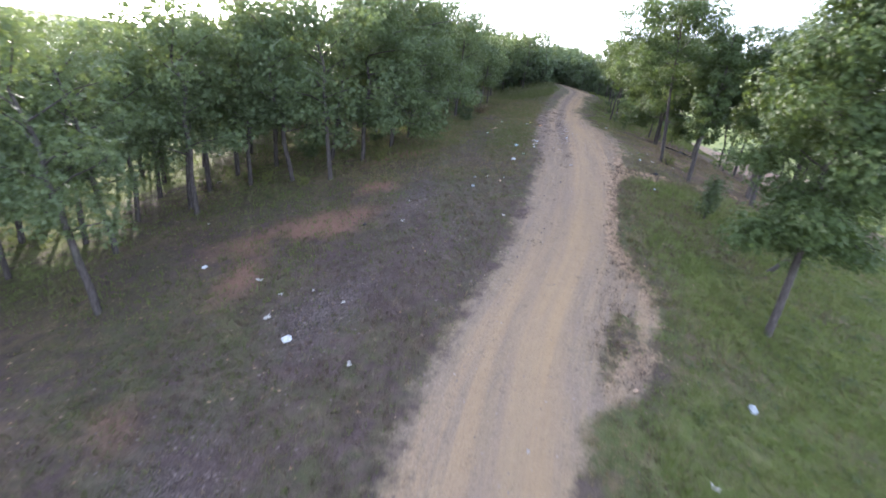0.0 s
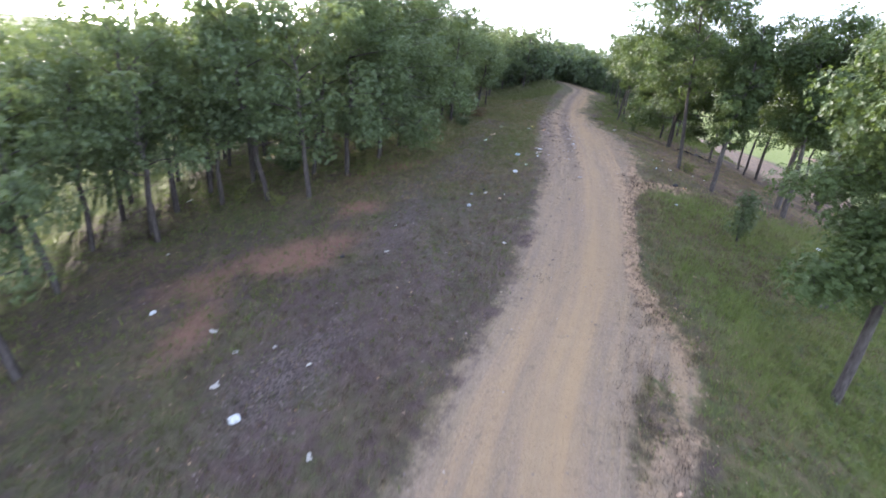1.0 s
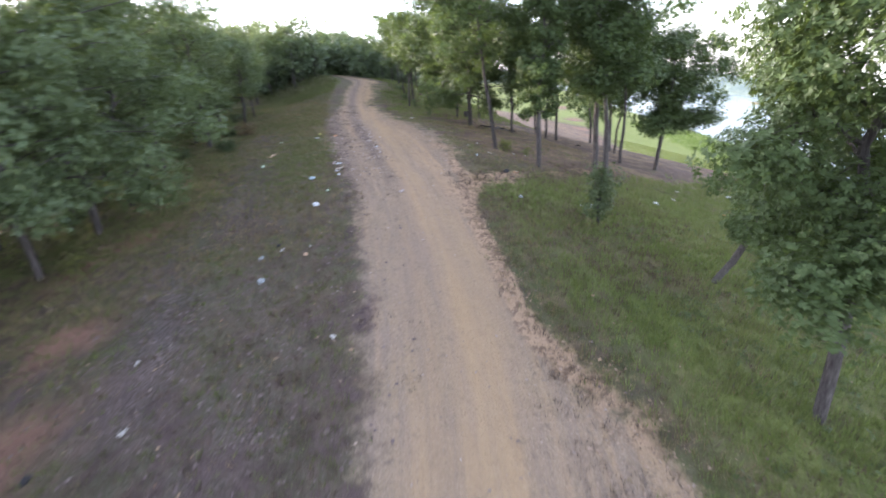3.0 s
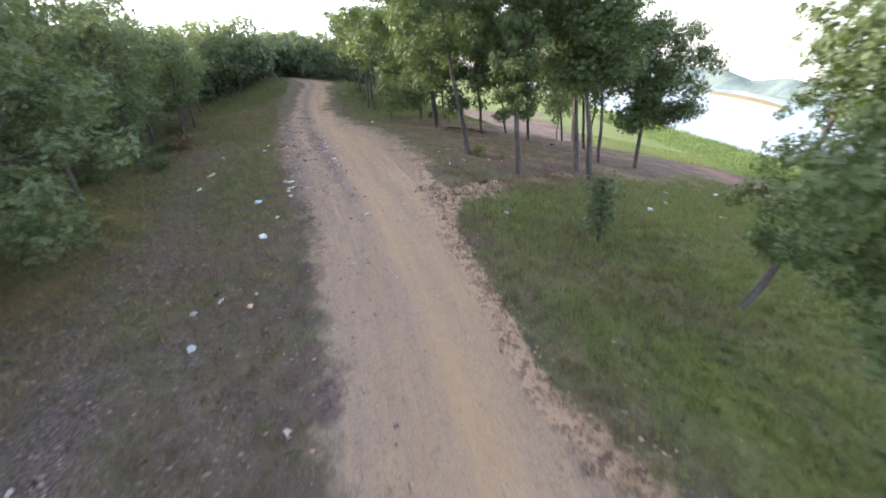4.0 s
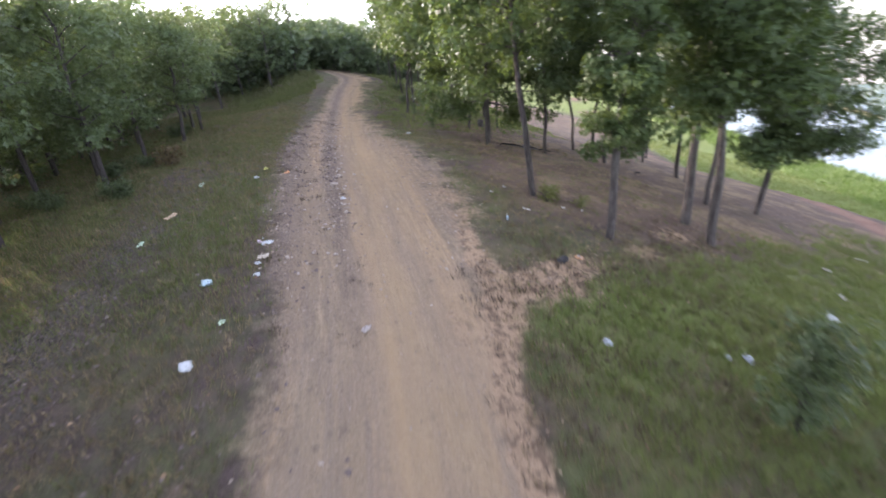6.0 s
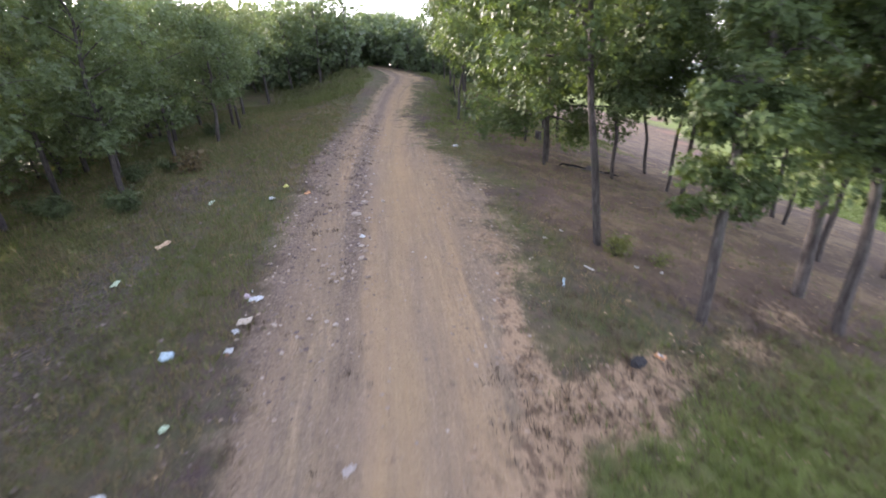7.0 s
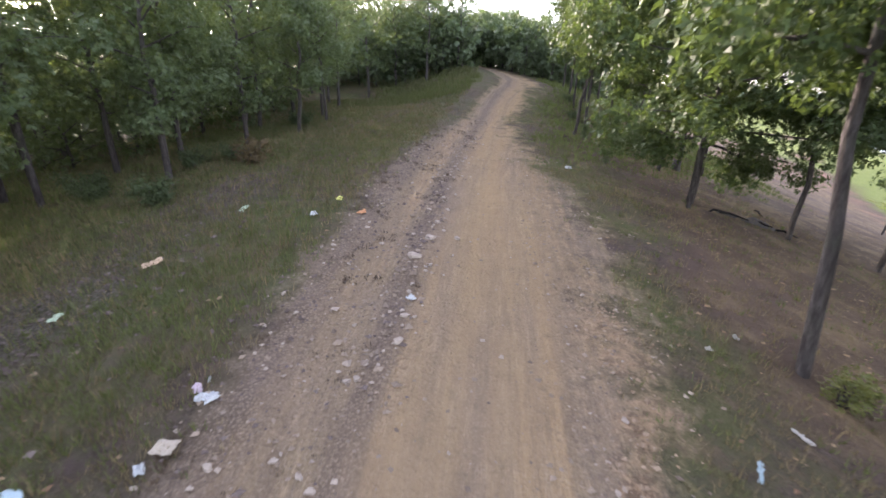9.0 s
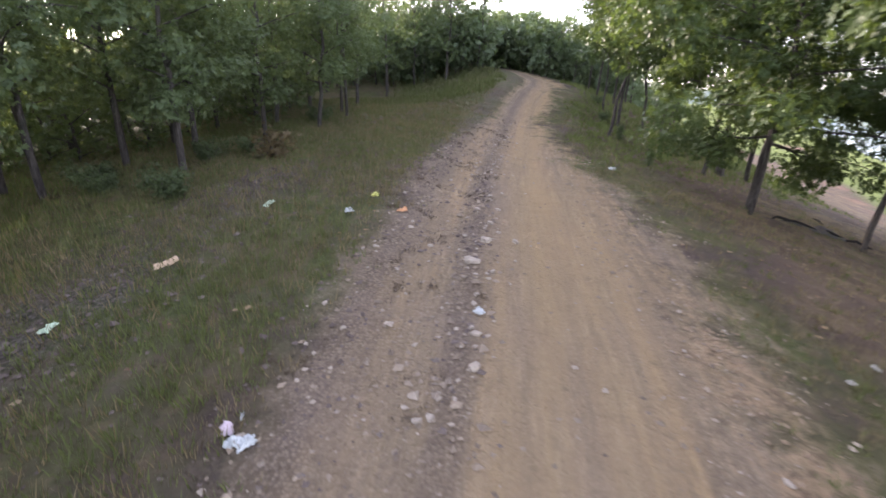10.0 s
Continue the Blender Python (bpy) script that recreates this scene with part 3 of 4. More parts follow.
def make_tree(seed, height, bare, spread, girth, leaf, count, material, lean=(0.0, 0.0), limbs=12, label="", flat=0.7, side_pull=(0.0, 0.0), clump=(0.38, 0.72), droop=0.0, fine=True, kite=False, bow=1.0, lank=0.0):
    """An oak: an Empty at its foot with a trunk (and its limbs) and a crown of leaves.

    bow: share of the height over which the trunk leans; lank: how much the crown thins out upwards."""
    rng = np.random.default_rng(seed)
    top = height * 0.86
    ks = np.linspace(0, 1, 8)
    wig = rng.normal(size=(8, 2)) * 0.07 * np.linspace(0, 1.4, 8)[:, None]
    lead = [math.tanh(k / bow * 1.5) / 0.905 if bow < 1 else k for k in ks]
    trunk = [Vector((lean[0] * lead[i] * top + wig[i, 0], lean[1] * lead[i] * top + wig[i, 1], -0.25 + k * (top + 0.25))) for i, k in enumerate(ks)]
    tv, tf = [], []
    rad = [girth * (1.45 if k == 0 else 1) * (1 - 0.86 * k) + 0.01 for k in ks]
    trunk.insert(1, trunk[0].lerp(trunk[1], 0.35))
    rad.insert(1, girth * 1.02)
    tube(tv, tf, trunk, rad, 9 if fine else 6)
    clumps, sizes = [], []
    for n in range(limbs):
        k = bare / height + (0.97 - bare / height) * (n + 0.4 * rng.random()) / limbs
        z = k * top
        at = Vector(np.array([np.interp(z, [p.z for p in trunk], [p[c] for p in trunk]) for c in range(3)]))
        a = n * 2.4 + rng.random() * 0.9
        rel = (z - bare) / (height - bare)
        reach = spread * (0.62 + 0.55 * math.sin(math.pi * min(1, 0.18 + rel * 0.85))) * (0.7 + 0.5 * rng.random()) * (1.0 if rel < 0.7 else 0.72) * (1 - lank * rel)
        rise = 0.28 + 0.7 * rel + 0.2 * rng.random() - droop * (1 - rel)
        out = Vector((math.cos(a) + side_pull[0], math.sin(a) + side_pull[1], 0))
        pts = [at + out * reach * u + Vector((0, 0, rise * reach * u * (1.15 - 0.35 * u))) + Vector(rng.normal(size=3) * 0.06 * u) for u in (0, 0.3, 0.6, 0.85, 1)]
        r0 = max(0.018, girth * (0.42 - 0.25 * rel))
        tube(tv, tf, pts, [r0, r0 * 0.75, r0 * 0.5, r0 * 0.3, 0.006], 5 if fine else 3)
        for u, s in ((0.5, 0.75), (0.78, 0.95), (1.02, 0.9)):
            c = pts[0].lerp(pts[-1], u)
            for m in range(2):
                e = c + Vector(rng.normal(size=3) * np.array([0.42, 0.42, 0.26])) * (0.5 + spread * 0.22)
                if fine:
                    tube(tv, tf, [c, c.lerp(e, 0.5) + Vector((0, 0, 0.05)), e], [r0 * 0.3, r0 * 0.2, 0.005], 4)
                clumps.append(e), sizes.append(s * rng.uniform(*clump) * (1 - lank * rel))
    for m in range(4):
        clumps.append(trunk[-1] + Vector(rng.normal(size=3) * 0.3)), sizes.append(rng.uniform(*clump) * (1 - lank))
    lv, lf = leaves(rng, np.array([tuple(c) for c in clumps]), np.array(sizes), count, leaf, flat, kite=kite)
    tree = tagged(new("oak_tree"), label, "tree")
    link("trunk", [tuple(v) for v in tv], tf, M_BARK, tree, smooth=True)
    link("crown", lv.tolist(), lf.tolist(), material, tree)
    return tree


# ======== trees ========
def foot(x, y):
    return float(ground_z(x, y)) - 0.04


def stand(ob, x, y, turn=0.0, s=1.0, tilt=(0.0, 0.0)):
    ob.matrix_basis = pose(x, y, foot(x, y), tilt[0], tilt[1], turn) @ Matrix.Diagonal((s, s, s, 1))
    return ob


def plant(kind, x, y, turn=0.0, s=1.0, tilt=(0.0, 0.0), label=""):
    ob = copy_thing(kind, pose(x, y, foot(x, y), tilt[0], tilt[1], turn) @ Matrix.Diagonal((s / kind.scale[0],) * 3 + (1,)))
    if label:
        ob["label"] = label
    return ob


ROADSIDE, GROVE, FOREST = "oak with a rounded leafy crown beside the dirt track", "slender oak with a bare grey trunk in the lakeside grove", "young oak in the dense shady wood"

# the trees by the track on the lake side, each of its own growth
big = make_tree(3, 6.9, 2.0, 0.98, 0.072, 0.056, 30000, M_LEAF, (0.03, 0.03), 24, "broad oak with foliage reaching low, standing in green grass", droop=0.15, clump=(0.42, 0.68))
stand(big, 6.83, 7.56)
thin = make_tree(5, 5.0, 1.0, 0.4, 0.055, 0.05, 4200, M_LEAF, (0.16, -0.1), 15, "thin leaning young oak with sparse small leaves", clump=(0.2, 0.4), side_pull=(0.35, -0.25), bow=0.4, lank=0.72)
stand(thin, 8.3, 10.12)
pole = make_tree(7, 6.6, 3.1, 1.25, 0.064, 0.07, 10500, M_LEAF, (-0.11, 0.05), 14, "tall oak with a long straight bare trunk")
stand(pole, 9.2, 18.23)
low = make_tree(8, 5.8, 1.9, 0.3, 0.07, 0.06, 6400, M_LEAF, (0.04, 0.0), 15, "oak with leafy shoots low on its grey trunk", droop=0.1, clump=(0.17, 0.32))
stand(low, 9.31, 16.17)
twin = make_tree(11, 6.4, 3.1, 1.2, 0.1, 0.072, 9600, M_LEAF, (-0.01, 0.02), 13, GROVE)
stand(twin, 12.16, 16.81)
twin_b = make_tree(12, 6.2, 2.9, 1.15, 0.085, 0.072, 9200, M_LEAF, (-0.03, 0.06), 12, GROVE)
stand(twin_b, 11.76, 15.89)
lone = make_tree(13, 5.4, 2.0, 0.85, 0.075, 0.072, 12500, M_LEAF, (0.05, -0.08), 12, "leaning oak with a heavy low limb towards the lake", side_pull=(0.45, -0.2), droop=0.5, clump=(0.42, 0.7))
stand(lone, 16.09, 17.62)
hang = make_tree(17, 5.4, 1.5, 1.95, 0.08, 0.075, 19000, M_LEAF, (0.04, 0.0), 20, "oak with branches drooping low over the bare earth", side_pull=(0.05, -0.15), droop=0.5, clump=(0.45, 0.75))
stand(hang, 11.42, 23.8)

grove_a = make_tree(21, 5.8, 3.1, 1.1, 0.065, 0.1, 2000, M_LEAF, (0.03, 0.0), 11, GROVE, fine=False)
stand(grove_a, 14.82, 18.17)
grove_b = make_tree(22, 5.5, 2.8, 1.1, 0.055, 0.1, 2000, M_LEAF, (-0.02, 0.03), 11, GROVE, fine=False)
stand(grove_b, 12.91, 22.65)
GROVE_AT = [(17.03, 20.83, 40, 1.0), (16.7, 20.28, 200, 0.9), (14.86, 21.99, 100, 0.95), (15.28, 23.99, 10, 1.0), (11.09, 23.3, 300, 0.75), (12.22, 26.59, 150, 1.0), (14, 27.26, 60, 0.95),
            (13.0, 30.2, 20, 0.95), (14.13, 21.87, 210, 0.8), (18.35, 23.45, 80, 0.95), (25.0, 29.0, 130, 1.0), (26.5, 32.0, 190, 0.95), (14.48, 29.18, 330, 1.0),
            (12.7, 31.0, 30, 0.95), (12.5, 33.2, 75, 0.9), (10.61, 28.92, 220, 0.95), (12.2, 34.3, 180, 0.9), (14.6, 32.6, 300, 0.95), (13.9, 35.2, 20, 0.95), (15.8, 34.5, 140, 1.0), (12.6, 36.4, 260, 0.9), (11.7, 32.2, 330, 0.85), (11.6, 30.6, 110, 0.9)]
for n, (x, y, turn, s) in enumerate(GROVE_AT):
    plant((grove_a, grove_b)[n % 2], x, y, turn, s * float(np.interp(y, [24, 29, 33, 36], [1.0, 0.95, 0.85, 0.78])), (-3, -3))

# the wood on the other side
wood_a = make_tree(31, 6.0, 1.75, 1.3, 0.085, 0.085, 3800, M_LEAF_WOOD_HAZE, (-0.1, -0.04), 15, FOREST, droop=0.15, fine=False)
stand(wood_a, -3.55, 15.11)
wood_b = make_tree(32, 6.2, 1.95, 1.35, 0.085, 0.085, 3800, M_LEAF_WOOD_HAZE, (-0.16, -0.06), 14, FOREST, fine=False)
stand(wood_b, -5.02, 15.67)
wood_c = make_tree(33, 5.8, 1.9, 1.6, 0.08, 0.068, 12000, M_LEAF_WOOD_HAZE, (0.03, 0.0), 16, FOREST, side_pull=(1.0, -0.2), droop=0.5)
stand(wood_c, -2.78, 16.71)
wood_d = make_tree(34, 6.1, 2.2, 1.25, 0.08, 0.07, 3400, M_LEAF_WOOD_HAZE, (-0.09, -0.08), 12, FOREST, fine=False)
stand(wood_d, -7.01, 8.49)
wood_e = make_tree(35, 5.9, 2.0, 1.35, 0.075, 0.07, 3400, M_LEAF_WOOD_HAZE, (0.02, 0.02), 12, FOREST, fine=False)
stand(wood_e, -9.54, 13.81)
deep_a = make_tree(36, 6.0, 2.1, 1.3, 0.09, 0.15, 720, M_LEAF_WOOD_HAZE, (-0.04, -0.03), 11, FOREST, fine=False)
stand(deep_a, -12.65, 19.11)
deep_b = make_tree(37, 5.8, 1.9, 1.35, 0.085, 0.15, 720, M_LEAF_WOOD_HAZE, (0.02, 0.03), 11, FOREST, fine=False)
stand(deep_b, -11.36, 23.04)
WOOD_NEAR = [(-0.59, 21.24, 70, 0.92), (-1.33, 19.28, 160, 0.9), (0.75, 23.8, 250, 0.8), (1.27, 26.91, 300, 0.72), (2.26, 28.23, 130, 0.68), (-1.05, 25.27, 10, 0.85), (0.27, 25.4, 190, 0.78), (-1.9, 17.98, 220, 0.98)]
for n, (x, y, turn, s) in enumerate(WOOD_NEAR):
    plant((wood_a, wood_b, wood_a)[n % 3], x, y, turn, s, (-2, 4))
WOOD_AT = [(-10.95, 14.84, 30, 1.0), (-10.24, 16.25, 90, 0.95), (-8.7, 19.39, 200, 1.0), (-6.37, 17.83, 320, 1.0), (-10.82, 10.49, 150, 1.0), (-13.62, 15.49, 10, 1.0), (2.5, 30.8, 260, 0.68), (2.83, 29.61, 40, 0.6), (-0.95, 29.64, 100, 0.75), (2.7, 33.4, 210, 0.7), (-7.57, 22.1, 70, 1.0), (-4.33, 19.65, 130, 1.0), (-5.61, 20.98, 20, 0.95)]
rng = np.random.default_rng(44)
spots = [(x, y) for x, y, *_ in WOOD_NEAR + WOOD_AT] + [(-3.45, 15.05), (-4.9, 15.6), (-2.65, 16.6), (-6.9, 8.5), (-9.35, 13.7), (-12.6, 19.2), (-11.4, 23.3)]


def wood_edge(y):
    return float(np.interp(y, [2, 8, 12, 15, 17, 20, 24, 30, 33, 36, 38, 41, 46], [-12, -9, -8, -4.5, -2.8, -0.6, 0.2, 2.0, 3.0, 5.0, 8.4, 6.6, 3.5]))


tries = 0
while len(WOOD_AT) < 88 and tries < 8000:
    tries += 1
    y = rng.uniform(4, 46)
    x = wood_edge(y) - rng.uniform(0.3, 14) * rng.uniform(0.3, 1)
    if abs(x - float(road_x(y))) > 1.5 and min((x - a) ** 2 + (y - b) ** 2 for a, b in spots) > 1.4 ** 2:
        spots.append((x, y))
        WOOD_AT.append((x, y, rng.uniform(0, 360), rng.uniform(0.9, 1.1) * float(np.interp(y, [18, 30, 34, 46], [1.0, 0.82, 0.76, 0.7]))))
while len(WOOD_AT) < 106 and tries < 20000:
    tries += 1
    x, y = rng.uniform(-18, -8), rng.uniform(9, 30)
    if min((x - a) ** 2 + (y - b) ** 2 for a, b in spots) > 1.3 ** 2:
        spots.append((x, y))
        WOOD_AT.append((x, y, rng.uniform(0, 360), rng.uniform(0.9, 1.1)))


def sunny(x, y):
    """A gap in the wood through which the low sun reaches the ground."""
    return x < -8 and abs((x + 13) * 0.84 + (y - 17) * 0.54) < 0.9


WOOD_AT = [w for w in WOOD_AT if not sunny(w[0], w[1])]
WOOD_AT += [(-8.63, 11.46, 20, 1.0), (-10.21, 12.41, 110, 1.05), (-12.44, 12.71, 200, 1.0), (-10.09, 9.02, 290, 1.0), (-12, 10, 60, 1.05), (-14.6, 12.8, 150, 1.0), (-8.14, 14.48, 240, 1.0), (-14.0, 9.4, 330, 1.0), (-16.5, 15.0, 80, 1.1)]
for n, (x, y, turn, s) in enumerate(WOOD_AT):
    edge_tree = x > wood_edge(y) - 3.2 and y < 31
    plant(((wood_d, wood_e) if edge_tree else (deep_a, deep_b))[n % 2], x, y, turn, s)

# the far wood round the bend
far_a = make_tree(51, 5.0, 0.8, 1.5, 0.09, 0.27, 370, M_LEAF_FAR_HAZE, (0, 0), 11, "distant oak in the wood round the bend", clump=(0.45, 0.8), fine=False)
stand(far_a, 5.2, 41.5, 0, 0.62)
far_b = make_tree(52, 4.7, 0.7, 1.6, 0.085, 0.27, 370, M_LEAF_FAR_HAZE, (0, 0), 11, "distant oak in the wood round the bend", clump=(0.45, 0.8), fine=False)
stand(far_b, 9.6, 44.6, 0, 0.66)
far_spots, tries = [(5.2, 41.5), (9.6, 44.6)], 0
while len(far_spots) < 150 and tries < 9000:
    tries += 1
    y = rng.uniform(38.6, 70)
    x = rng.uniform(-6, 32)
    d = x - float(road_x(y))
    if (abs(d) < 1.5 and y < 42) or x > 15.5 + 0.8 * (y - 38) or min((x - a) ** 2 + (y - b) ** 2 for a, b in far_spots) < 1.45 ** 2:
        continue
    far_spots.append((x, y))
    plant((far_a, far_b)[len(far_spots) % 2], x, y, rng.uniform(0, 360), rng.uniform(0.9, 1.1) * float(np.interp(y, [39, 46, 60], [0.56, 0.66, 0.85])))

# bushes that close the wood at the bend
bush = make_tree(53, 2.6, 0.15, 1.1, 0.05, 0.22, 240, M_LEAF_FAR_HAZE, (0, 0), 10, "leafy bush at the bend of the track", clump=(0.4, 0.7), fine=False)
bush.name = "bush"
bush["category"] = "bush"
stand(bush, 12.6, 38.4, 0, 0.6)
bush_spots, tries = [(12.6, 38.4)], 0
while len(bush_spots) < 60 and tries < 4000:
    tries += 1
    y = rng.uniform(38.5, 45)
    x = rng.uniform(1, 16)
    if not (abs(x - float(road_x(y))) < 1.4 and y < 41.5) and min((x - a) ** 2 + (y - b) ** 2 for a, b in bush_spots) > 1.2 ** 2:
        bush_spots.append((x, y))
        plant(bush, x, y, rng.uniform(0, 360), rng.uniform(0.55, 0.9))

for x, y, s in ((9.3, 42.6, 0.85), (10.0, 43.3, 0.9), (8.6, 43.4, 0.9), (8.1, 42.3, 0.8), (10.9, 42.4, 0.85), (9.4, 44.4, 1.0), (7.4, 43.6, 0.9)):
    plant(bush, x, y, 40 * x, s)

# undergrowth deep in the wood
thicket = make_tree(54, 1.9, 0.1, 0.9, 0.04, 0.13, 380, M_LEAF_WOOD_HAZE, (0, 0), 9, "dark leafy thicket in the shade of the wood", clump=(0.3, 0.55), fine=False)
thicket.name = "bush"
thicket["category"] = "bush"
stand(thicket, -4.62, 27.95)
thicket_spots, tries = [(-4.6, 28.4)], 0
while len(thicket_spots) < 40 and tries < 4000:
    tries += 1
    x, y = rng.uniform(-13, 0.5), rng.uniform(26.5, 37)
    if x < wood_edge(y) - 1.5 and not sunny(x, y) and min((x - a) ** 2 + (y - b) ** 2 for a, b in thicket_spots) > 1.1 ** 2:
        thicket_spots.append((x, y))
        plant(thicket, x, y, rng.uniform(0, 360), rng.uniform(0.7, 1.2))


# ======== shrubs ========
# the thick of the wood, behind the trees along the verge
for n, (x, y) in enumerate([(-13.2, 12.2), (-12.6, 14.6), (-14.6, 16.4), (-13.4, 18.6), (-12.9, 21.2), (-15.8, 13.6), (-16.4, 19.0), (-15.2, 22.2), (-17.6, 16.2)]):
    plant((wood_d, wood_e)[n % 2], x, y, n * 83, 0.9 + 0.06 * (n % 4))


def make_shrub(seed, height, spread, leaf, count, material, label, stems=7):
    rng = np.random.default_rng(seed)
    tv, tf, tips, sizes = [], [], [], []
    for n in range(stems):
        a, lean = rng.uniform(0, 6.28), rng.uniform(0.2, 1.0) * spread
        tip = Vector((math.cos(a) * lean, math.sin(a) * lean, height * rng.uniform(0.6, 1.0)))
        tube(tv, tf, [(0, 0, -0.08), tip * 0.45 + Vector((0, 0, 0.1)), tip], [0.016, 0.011, 0.004], 5)
        for k in (0.45, 0.75, 1.0):
            tips.append(tuple(tip * k + Vector(rng.normal(size=3) * 0.06))), sizes.append(rng.uniform(0.16, 0.3) * height ** 0.5)
    lv, lf = leaves(rng, np.array(tips), np.array(sizes), count, leaf * 1.25, 0.85, 4, False)
    shrub = tagged(new("shrub"), label, "shrub")
    link("stems", [tuple(v) for v in tv], tf, M_BARK, shrub, smooth=True)
    link("foliage", lv.tolist(), lf.tolist(), material, shrub)
    return shrub


sapling = make_shrub(61, 1.25, 0.15, 0.045, 750, M_SHRUB, "small upright oak sapling in the meadow grass", 6)
stand(sapling, 7.9, 12.33)
dark = make_shrub(62, 0.6, 0.5, 0.04, 900, M_SHRUB, "low grey-green thorny shrub on the wood's edge", 11)
stand(dark, 1.31, 22.31, 0, 0.75)
rusty = make_shrub(63, 0.5, 0.4, 0.045, 360, M_RUST, "shrub with rust-coloured leaves by the wood", 9)
stand(rusty, 2.09, 24.62)
yellow = make_shrub(64, 0.36, 0.27, 0.034, 260, M_YOUNG, "yellow-green oak shoots at a tree's foot", 7)
stand(yellow, 9.24, 17.86)
plant(yellow, 9.84, 17.52, 80, 0.6)
plant(yellow, -4.52, 14.97, 10, 1.0), plant(yellow, -6.01, 16.05, 200, 1.1), plant(yellow, -2.11, 16.41, 120, 0.9)
plant(sapling, -1.03, 19.13, 50, 0.5), plant(sapling, 10.44, 26.03, 70, 0.35), plant(sapling, 10.8, 28.59, 170, 0.4)
plant(dark, -0.13, 22.99, 90, 0.6), plant(dark, 1.54, 25.22, 40, 0.6), plant(dark, -2.72, 19.6, 260, 0.8), plant(dark, 11.2, 31.0, 120, 0.5), plant(dark, 11.8, 33.0, 20, 0.5)
for x, y, turn, s in ((-0.6, 23.6, 80, 0.8), (-2.4, 21.2, 30, 0.9), (0.9, 24.6, 300, 0.7), (2.0, 29.4, 220, 0.8), (-5.2, 18.6, 0, 1.1)):
    plant(dark, x, y, turn, s)


# ======== grass, stones and leaf litter ========
def scatter(seed, count, box, chance):
    """Random places in a box (x0, y0, x1, y1), kept by a chance that depends on the place."""
    g = np.random.default_rng(seed)
    x, y = g.uniform(box[0], box[2], count), g.uniform(box[1], box[3], count)
    keep = g.random(count) < chance(x, y)
    return g, x[keep], y[keep]


def blades(name, label, seed, count, box, chance, tall, material, per=6, width=0.008, spread=0.06):
    g, x, y = scatter(seed, count, box, chance)
    n = len(x)
    z = ground_z(x, y)
    tuft = tall * (0.45 + 0.8 * g.random(n))
    V = []
    for _ in range(per):
        a, r = g.uniform(0, 6.28, n), g.uniform(0, spread, n)
        bx, by = x + np.cos(a) * r, y + np.sin(a) * r
        b = g.uniform(0, 6.28, n)
        w = width * (0.7 + 0.6 * g.random(n))
        H, out = tuft * (0.6 + 0.5 * g.random(n)), g.uniform(0.1, 0.65, n)
        tip = np.stack([bx + np.cos(a) * H * out, by + np.sin(a) * H * out, z + H], 1)
        V.append(np.stack([np.stack([bx - np.cos(b) * w, by - np.sin(b) * w, z - 0.02], 1), np.stack([bx + np.cos(b) * w, by + np.sin(b) * w, z - 0.02], 1), tip], 1))
    V = np.concatenate(V).reshape(-1, 3)
    return tagged(link(name, V.tolist(), np.arange(len(V)).reshape(-1, 3).tolist(), material), label, "grass", kind="stuff")


def near_path(x, y, reach):
    return np.exp(-(np.clip(np.hypot(x - 3.5, (y - 12.5) * 0.75) - reach, 0, None) / 6) ** 2)


def open_chance(x, y):
    a, b = covers(x, y)
    return a[3] * (1 - a[0]) * (1 - b[0] * 0.7) * (1 - np.clip(b[1], 0, 1) * 0.8) * (1 - 0.75 * a[2])


blades("grass", "short trampled grass on the verge", 71, 46000, (-9, 2.5, 14, 31), lambda x, y: (0.15 + 0.85 * open_chance(x, y)) * (1 - covers(x, y)[0][0]) * 0.7 * near_path(x, y, 10), 0.09, M_GRASS, 6, 0.006)
blades("dry_grass", "dry straw-coloured grass among the green", 72, 60000, (-9, 2.5, 14, 31), lambda x, y: (0.35 + 0.5 * wave(x, y, 0.9) + 0.8 * np.exp(-((x - road_x(y) - 1.75) / 0.4) ** 2) * step(17, 15, y)) * (1 - 0.72 * step(0, -1.5, x - road_x(y)) * step(17, 14, y)) * (1 - covers(x, y)[0][0]) * near_path(x, y, 10) * (1 - 0.5 * covers(x, y)[1][3]), 0.1, M_DRY, 5, 0.005)
def verge_chance(x, y):
    d = x - road_x(y)
    return step(-1.3, -1.7, d) * step(-8.5, -6.5, d) * step(16, 13, y) * step(0.5, 3, y) * (1 - 0.9 * covers(x, y)[1][1]) * (1 - 0.5 * covers(x, y)[1][0])


blades("verge_tufts", "dark green tufts scattered over the bare verge", 87, 26000, (-9, 0, 4, 16), lambda x, y: verge_chance(x, y) * (0.45 + 0.5 * wave(x, y, 2.1)) * (0.5 + 0.5 * wave(x, y, 0.7)), 0.085, M_GRASS, 7, 0.006, 0.05)
blades("verge_straw", "dry brown tufts scattered over the bare verge", 88, 34000, (-9, 0, 4, 17), lambda x, y: verge_chance(x, y) * (0.6 - 0.45 * wave(x, y, 2.1)) * 0.8, 0.085, M_BROWN, 5, 0.007, 0.07)
blades("lush_grass", "lush green meadow grass beside the track", 73, 48000, (3.5, -3, 19, 17), lambda x, y: np.clip(0.25 + covers(x, y)[1][3], 0, 1) * step(-3, 2.5, y) * step(1.5, 2.4, x - road_x(y)) * step(15.6, 14.5, meadow(x, y)) * (1 - 0.85 * covers(x, y)[0][2]) * (1 - covers(x, y)[0][0]), 0.145, M_LUSH, 6, 0.007, 0.08)
